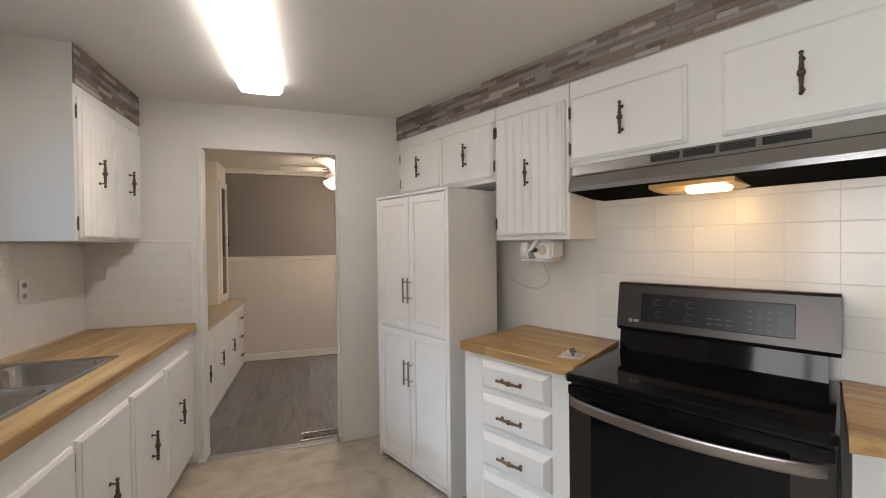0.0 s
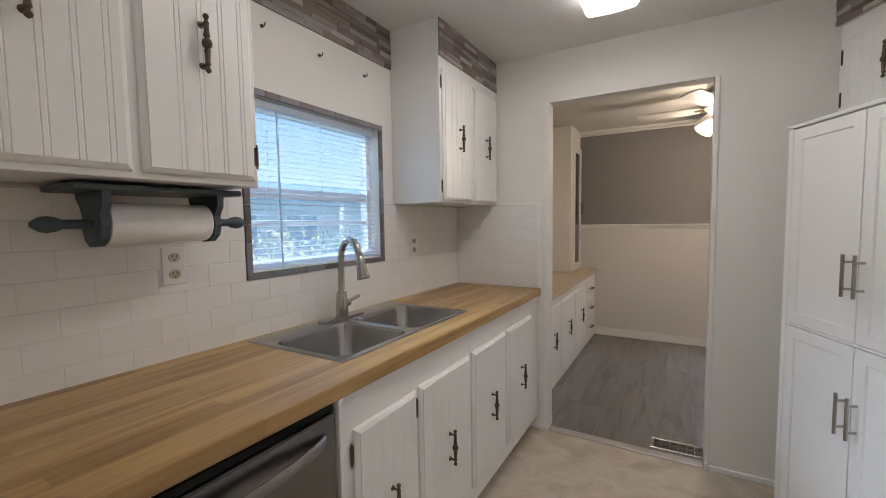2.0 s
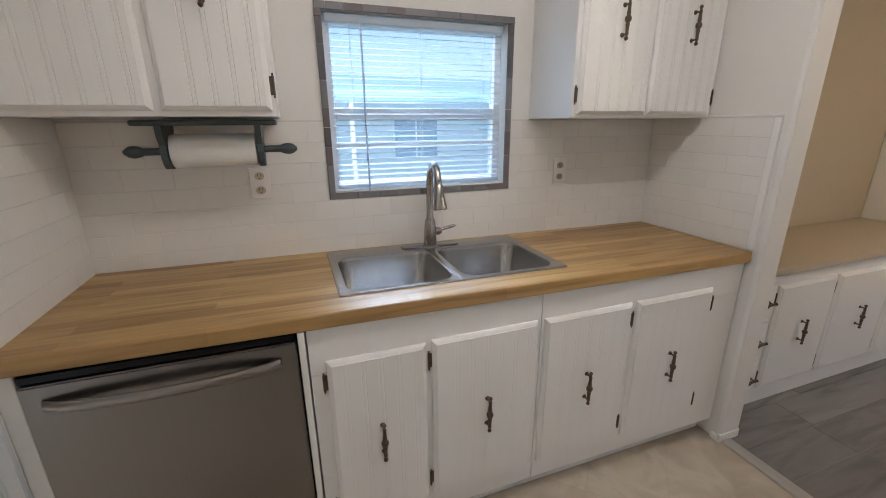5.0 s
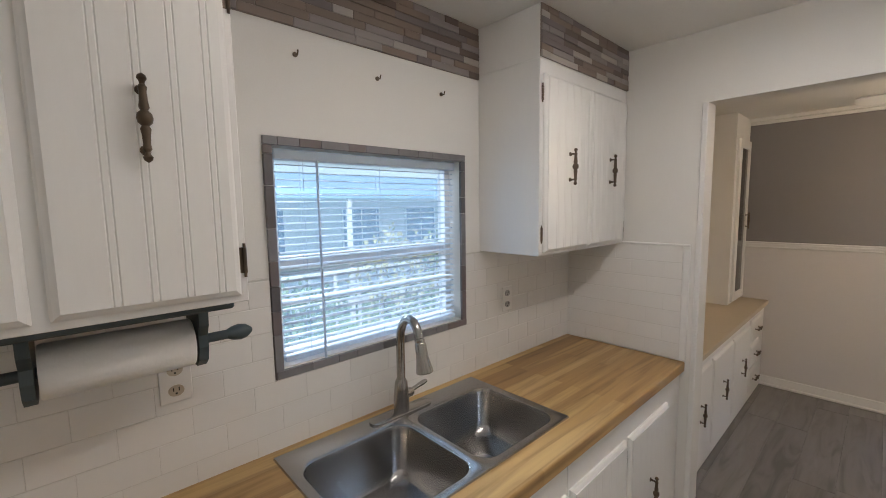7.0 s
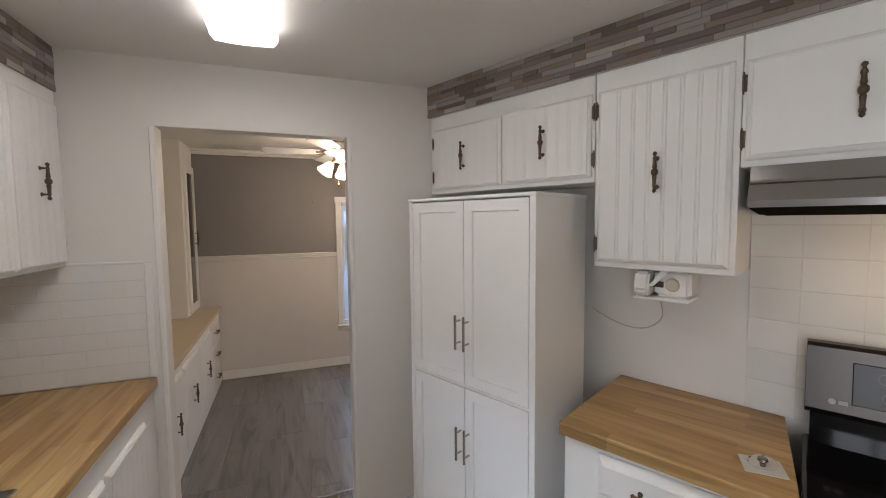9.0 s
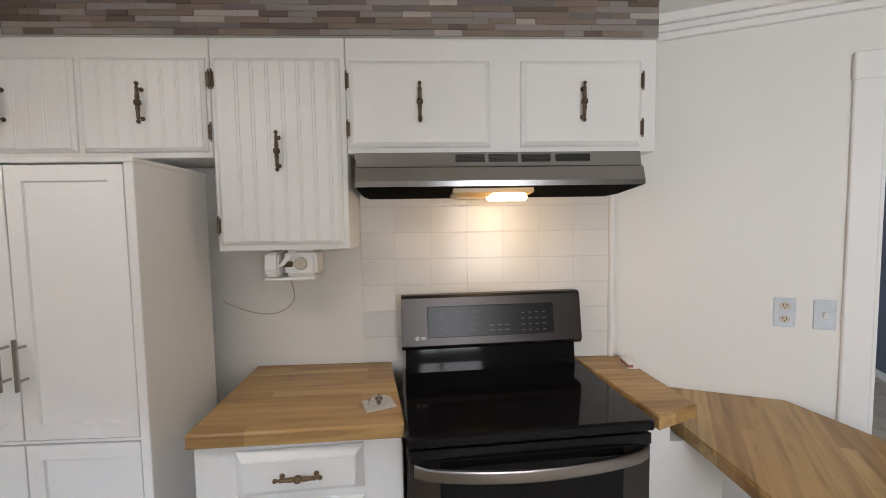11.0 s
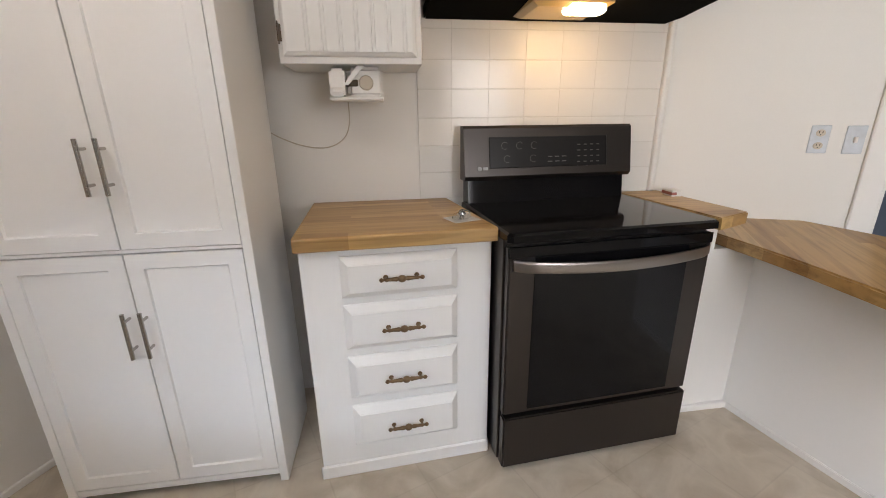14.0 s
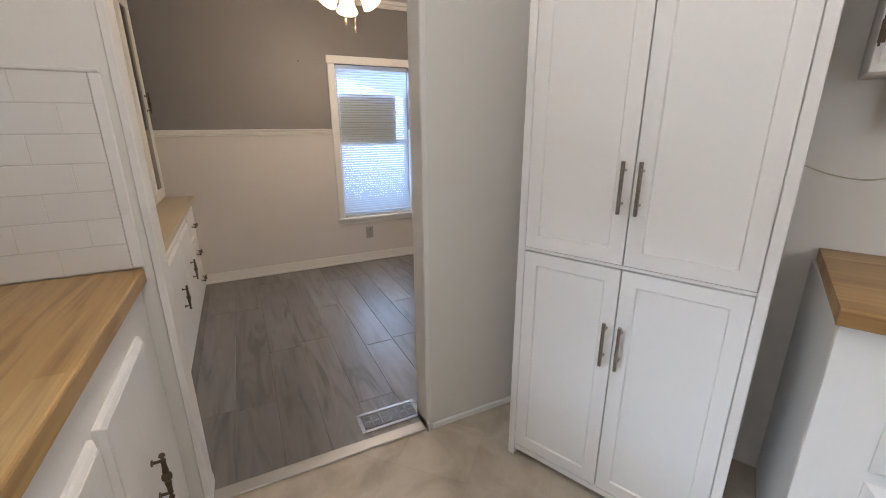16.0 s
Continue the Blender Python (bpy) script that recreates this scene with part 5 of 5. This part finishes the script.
for k in range(5):
    bm = bmesh.new()
    out = [(0.17, -0.045), (0.24, -0.06), (0.60, -0.072), (0.625, -0.06), (0.635, 0.0), (0.625, 0.06), (0.60, 0.072), (0.24, 0.06), (0.17, 0.045)]
    slab(bm, out, -0.004, 0.004, 0.0)
    bl = part("blade", bm, TRIM, fan, m=pose(0, 0, -0.135, 0, 0, 72 * k + 30) @ pose(0, 0, 0, 11))
    part("bracket", boxed(0.12, 0.21, -0.018, 0.018, -0.009, -0.003, bevel=0.002), BRASS, bl)
for k in range(3):
    a = radians(120 * k + 200)
    m = Matrix.Translation((0.095 * math.cos(a), 0.095 * math.sin(a), -0.235)) @ pose(0, 0, 0, 0, 0, 120 * k + 200) @ pose(0, 0, 0, 0, 142, 0)
    bm = bmesh.new()
    rod(bm, (0.045 * math.cos(a), 0.045 * math.sin(a), -0.195), (0.10 * math.cos(a), 0.10 * math.sin(a), -0.242), 0.014, n=10)
    part("lamp_arm", bm, BRASS, fan, smooth=True)
    bm = bmesh.new()
    prof = [(0.022, 0.0), (0.030, 0.012), (0.040, 0.035), (0.050, 0.065), (0.064, 0.095), (0.070, 0.105)]
    loft(bm, [[m @ Vector((r * math.cos(2 * math.pi * i / 20), r * math.sin(2 * math.pi * i / 20), z)) for i in range(20)] for r, z in prof])
    part("glass_shade", bm, SHADE, fan, "glowing frosted glass bell", smooth=True)
for x, z in ((0.03, -0.44), (-0.03, -0.40)):
    bm = bmesh.new()
    rod(bm, (x, -0.02, -0.22), (x, -0.02, z), 0.0014, n=5)
    spun(bm, [(0.002, 0.0), (0.007, -0.010), (0.008, -0.022), (0.003, -0.034)], Matrix.Translation((x, -0.02, z)), 10)
    part("pull_chain", bm, BRASS, fan)

nail = thing("wall_nail", "small brass nail in the grey dining wall", "nail", pose(1.447, 6.48, 1.829, 90))
part("shank", rod(bmesh.new(), (0, 0, 0), (0, 0, 0.022), 0.0025, n=8), BRASS, nail)
part("head", rod(bmesh.new(), (0, 0, 0.021), (0, 0, 0.025), 0.008, 0.006, 10), BRASS, nail)

vent = thing("floor_vent", "bronze scrollwork floor register beside the doorway", "vent", Matrix.Translation((1.370, 4.160, 0.0)))
part("duct", boxed(-0.125, 0.125, -0.045, 0.045, 0.0, 0.0015), DARK_SLOT, vent)
bm = bmesh.new()
for a in ((-0.145, 0.145, 0.048, 0.066), (-0.145, 0.145, -0.066, -0.048), (-0.145, -0.125, -0.048, 0.048), (0.125, 0.145, -0.048, 0.048)):
    box(bm, a[0], a[1], a[2], a[3], 0.0, 0.006, 0.002)
part("frame", bm, NICKEL, vent)
bm = bmesh.new()
for i in range(6):
    for s in (-1, 1):
        cx, cy = -0.104 + 0.0416 * i, 0.022 * s
        for r in (0.0185, 0.009):
            n = 14
            loft(bm, [[(cx + q * math.cos(2 * math.pi * k / n), cy + q * math.sin(2 * math.pi * k / n), z) for k in range(n)] for q, z in ((r - 0.0014, 0.001), (r - 0.0014, 0.0045), (r + 0.0014, 0.0045), (r + 0.0014, 0.001))])
        box(bm, cx + 0.0195, cx + 0.0225, cy - 0.022, cy + 0.022, 0.001, 0.004)
box(bm, -0.125, 0.125, -0.002, 0.002, 0.001, 0.004)
part("scrollwork", bm, NICKEL, vent)
outlet("wall_outlet", "dark outlet on the wall above the buffet", at(LEFT, -4.62, 0.012, 1.08), GREY_PLATE, GREY_PLATE)

# ---- hall and back rooms ----
H = Vector((3.490, -1.65, 0))
P = Vector((3.310, -0.830, 0))
turn = math.degrees(math.atan2(P.y - H.y, P.x - H.x))
dr = thing("hall_door", "white painted hollow door standing ajar with a brass knob", "door", Matrix.Translation(H) @ pose(0, 0, 0, 0, 0, turn))
# The leaf carries the warm light as tan, the latch edge stays white.
part("leaf", boxed(0.0, 0.83, -0.0175, 0.0175, 0.012, 2.03, bevel=0.002), WARM_TINT_DOOR, dr)
part("latch_edge", boxed(0.830, 0.833, -0.0175, 0.0175, 0.012, 2.03), TRIM, dr, "white painted edge")
for s in (-1, 1):
    bm = bmesh.new()
    spun(bm, [(0.026, 0.0), (0.026, 0.004), (0.010, 0.008), (0.010, 0.028), (0.026, 0.038), (0.028, 0.050), (0.018, 0.060), (0.002, 0.062)], Matrix.Translation((0.772, 0.0175 * s, 1.03)) @ pose(0, 0, 0, -90 * s), 18)
    part("door_knob", bm, HANDLE_STEEL, dr, smooth=True)
for z in (0.22, 1.82):
    part("hinge", boxed(-0.008, 0.012, -0.024, -0.0175, z - 0.045, z + 0.045, bevel=0.002), BRASS, dr)
dr = thing("hall_door", "door standing open in the hall, tinted with warm light", "door", Matrix.Translation((3.50, -2.34, 0)) @ pose(0, 0, 0, 0, 0, 195))
part("leaf", boxed(0.0, 0.70, -0.0175, 0.0175, 0.012, 2.03, bevel=0.002), WARM_TINT_DOOR, dr)
part("strike", boxed(0.0, 0.004, -0.012, 0.012, 0.98, 1.04), BRASS, dr)
bar = thing("wall_rail", "short black metal rail on the slate blue wall", "rail", Matrix.Translation((4.79, -0.6, 1.868)))
part("rail_bar", boxed(0.0, 0.66, 0.012, 0.030, -0.014, 0.014, bevel=0.003), BLACK, bar)
bm = bmesh.new()
for x in (0.08, 0.58):
    box(bm, x - 0.01, x + 0.01, 0.0, 0.014, -0.010, 0.010)
part("standoff", bm, BLACK, bar)

# ---- outside the kitchen window ----
GRASS = material("lawn", (0.10, 0.17, 0.05), 0.9, grain=30, amount=0.5, stain=0.3)
SIDING = material("white_siding", (0.62, 0.65, 0.68), 0.5, amount=0.04)
ROOF = material("blue_grey_awning", (0.20, 0.36, 0.54), 0.5, amount=0.08)
HOUSE_PANE = material("pale_window", (0.10, 0.16, 0.26), 0.15)
LEAF = material("bush_leaf", (0.12, 0.19, 0.08), 0.6, grain=20, amount=0.5, spread=0.2)
PALE_LEAF = material("pale_bush_leaf", (0.34, 0.33, 0.16), 0.6, grain=20, amount=0.4, spread=0.2)
RED_LEAF = material("red_flower", (0.40, 0.06, 0.06), 0.6, grain=20, amount=0.4)
single("ground", boxed(-700, 700, -700, 700, -0.72, -0.70), GRASS, "green lawn", "", kind="structure")
single("driveway", boxed(-4.2, -2.9, -30, 30, -0.70, -0.692), material("pale_concrete", (0.42, 0.41, 0.39), 0.8, amount=0.15), "pale concrete path", "", kind="structure")
house = thing("neighbour_house", "white neighbouring mobile home with a blue awning and dark windows", "house", Matrix.Translation((-8.6, 4.5, -0.70)))
bm = bmesh.new()
box(bm, -3.6, 0.0, -7.0, 26.0, 0.0, 3.0)
for i in range(14):
    box(bm, 0.0, 0.012, -7.0, 26.0, 0.35 + i * 0.19, 0.53 + i * 0.19)
part("wall", bm, SIDING, house)
part("roof", boxed(-3.9, 0.35, -7.3, 26.3, 3.0, 3.16), ROOF, house)
part("awning", loft(bmesh.new(), [[(0.35, y, 3.05), (0.35, y, 3.14), (2.6, y, 2.62), (2.6, y, 2.52)] for y in (-4.5, 22.0)], True, True), ROOF, house, "blue-grey awning")
for y in (-4.0, -1.2, 1.6, 4.6, 7.6, 10.6, 13.6, 16.6, 19.6):
    part("awning_post", boxed(2.50, 2.58, y, y + 0.08, 0.0, 2.54), SIDING, house)
for y in (-5.2, -2.6, 0.2, 2.9, 5.0, 8.2, 11.4, 14.6, 17.8):
    w = part("window", boxed(0.012, 0.05, y - 0.06, y + 1.16, 1.25, 2.35, bevel=0.01), SIDING, house)
    part("pane", boxed(0.045, 0.062, y, y + 0.53, 1.31, 2.29), HOUSE_PANE, w)
    part("pane", boxed(0.045, 0.062, y + 0.57, y + 1.10, 1.31, 2.29), HOUSE_PANE, w)
fence = thing("porch_railing", "white porch railing in front of the neighbouring house", "railing", Matrix.Translation((-5.6, 4.5, -0.70)))
for z in (0.55, 1.12):
    part("rail", boxed(-0.03, 0.03, -4.5, 14.0, z, z + 0.07), SIDING, fence)
for i in range(37):
    part("baluster", boxed(-0.025, 0.025, -4.5 + i * 0.5, -4.45 + i * 0.5, 0.0, 1.12), SIDING, fence)


def bush(at_xyz, size, mat, label, seed, n=420):
    """A shrub: stems and a crown of separate small leaves with gaps."""
    rng = random.Random(seed)
    ob = thing("shrub", label, "shrub", Matrix.Translation(at_xyz))
    bm = bmesh.new()
    for _ in range(7):
        rod(bm, (rng.uniform(-0.1, 0.1), rng.uniform(-0.1, 0.1), 0), (rng.uniform(-0.6, 0.6) * size[0], rng.uniform(-0.6, 0.6) * size[1], size[2] * rng.uniform(0.5, 0.9)), 0.02, 0.006, 6)
    part("stems", bm, BRONZE, ob)
    bm = bmesh.new()
    for _ in range(n):
        while True:
            p = Vector((rng.uniform(-1, 1), rng.uniform(-1, 1), rng.uniform(-1, 1)))
            if 0.35 < p.length < 1.0:
                break
        k = 0.85 + 0.3 * noise.noise(p * 2.2 + Vector((seed, 0, 0)))
        c = Vector((p.x * size[0] * k, p.y * size[1] * k, size[2] * (0.52 + 0.48 * p.z * k)))
        r = rng.uniform(0.04, 0.09)
        m = Matrix.Translation(c) @ Euler((rng.uniform(0, 6), rng.uniform(0, 6), rng.uniform(0, 6))).to_matrix().to_4x4()
        vs = [bm.verts.new(m @ Vector(q)) for q in ((-r, 0, 0), (0, -r * 0.55, r * 0.15), (r, 0, 0), (0, r * 0.55, r * 0.15))]
        bm.faces.new(vs)
    part("crown", bm, mat, ob)


for i, (x, y, s, mt) in enumerate(((-4.7, 6.3, (0.8, 1.0, 2.2), PALE_LEAF), (-4.9, 4.6, (0.7, 0.9, 1.3), LEAF), (-2.2, 5.0, (0.5, 0.8, 0.9), LEAF), (-5.0, 7.9, (0.8, 0.9, 2.1), LEAF), (-2.3, 3.6, (0.5, 0.7, 0.8), LEAF), (-4.6, 2.6, (0.6, 0.8, 1.0), PALE_LEAF), (-4.8, 9.6, (0.8, 1.0, 2.1), PALE_LEAF), (-4.4, 11.4, (0.7, 1.0, 1.1), RED_LEAF), (-2.3, 6.6, (0.5, 0.8, 0.8), LEAF), (-4.9, 13.4, (0.9, 1.1, 1.6), LEAF))):
    bush((x, y, -0.70), s, mt, "leafy flowering shrub outside the window" if mt is PALE_LEAF else "green leafy shrub outside the window", 20 + i)

# ---- tiles and planks ----


def tiled(name, label, m, x0, x1, z0, z1, w, h, mat, proud, holes=(), joint=0.0013, bond=True):
    """Tiles in running or stack bond, each a piece with a soft edge over a grout bed."""
    ob = thing(name, label, "", m, kind="structure")
    bed = grid_wall((x0, x1), (z0, z1), [q for q in holes], 0.0, proud - 0.0012)
    part("grout_bed", bed, GROUT, ob)
    cache = {}
    row, z = 0, z0
    while z < z1 - 0.012:
        top_z = min(z + h, z1)
        x = x0 - (w / 2 if row % 2 and bond else 0.0)
        while x < x1 - 0.006:
            a, b = max(x, x0), min(x + w, x1)
            spans = [(a, b)]
            for h0, h1, g0, g1 in holes:
                if z < g1 - 0.01 and top_z > g0 + 0.01:
                    spans = [s for p, q in spans for s in ((p, min(q, h0)), (max(p, h1), q)) if s[1] - s[0] > 0.008]
            for p, q in spans:
                key = (round(q - p, 4), round(top_z - z, 4))
                if key not in cache:
                    j, v = joint / 2, joint / 5
                    bm = bmesh.new()
                    tw, th = key
                    loft(bm, [rect(v, tw - v, j, th - j, proud * 0.5), rect(v, tw - v, j, th - j, proud - 0.0006), rect(v + 0.0008, tw - v - 0.0008, j + 0.0012, th - j - 0.0012, proud)], False, True)
                    o = part("tile", bm, mat, ob, m=pose(p, 0, z))
                    cache[key] = o.data
                else:
                    o = new("tile", cache[key])
                    o.parent, o.matrix_basis = ob, pose(p, 0, z)
            x += w
        row, z = row + 1, z + h
    return ob


K = (-(WIN_K[1] + 0.026), -(WIN_K[0] - 0.026), WIN_K[2] - 0.026, 1.441)
tiled("wall_tiles_sink", "white painted subway tiles", LEFT, -3.998, -1.575, 0.9125, 1.441, 0.152, 0.0749, TILE_SMALL, 0.008, [K])
tiled("wall_tiles_north", "white painted subway tiles beside the doorway", pose(0.603, NY0, 0, 0, 0, 180), 0.028, 0.594, 0.917, 1.441, 0.152, 0.0749, TILE_SMALL, 0.008, joint=0.0022)
tiled("wall_tiles_partition", "white painted subway tiles on the short wall", pose(0.600, 1.573, 0, 0, 0, 0) @ Matrix.Diagonal((-1, 1, 1, 1)), 0.0, 0.590, 0.930, 1.450, 0.152, 0.0749, TILE_SMALL, 0.008)
tiled("wall_tiles_stove", "white glossy tiles behind the stove", RIGHT, 0.352, 1.430, 0.917, 1.652, 0.156, 0.1125, TILE_LARGE, 0.008, joint=0.0034, bond=False)
setting("trim_tile_edge", boxed(0.576, 0.604, 3.989, 4.0, 0.918, 1.441, bevel=0.003), TRIM)
setting("trim_tile_cap", boxed(0.0, 0.603, 3.988, 4.0, 1.441, 1.452, bevel=0.003), TRIM)
setting("trim_tile_cap_short", boxed(0.0, 0.60, 1.573, 1.585, 1.450, 1.463, bevel=0.003), TRIM)

boards = thing("floor_dining", "grey wood-look plank floor", "", Matrix.Translation((0.0, 4.055, 0)), kind="structure")
random.seed(3)
pw = 0.181
for i in range(int(3.4 / pw) + 1):
    y = -random.uniform(0.2, 1.1)
    while y < 2.43:
        a, b = max(0.0, y), min(2.43, y + 1.22)
        if b - a > 0.02 and (i + 1) * pw > 0.35:
            bm = bmesh.new()
            x1 = min(pw, 3.4 - i * pw)
            loft(bm, [[(q, p, z) for q, p in ((e, e), (x1 - e, e), (x1 - e, b - a - e), (e, b - a - e))] for e, z in ((0.0008, -0.006), (0.0008, -0.001), (0.0022, 0.0))], False, True)
            part("plank", bm, PLANK, boards, m=pose(i * pw, a, 0))
        y += 1.22
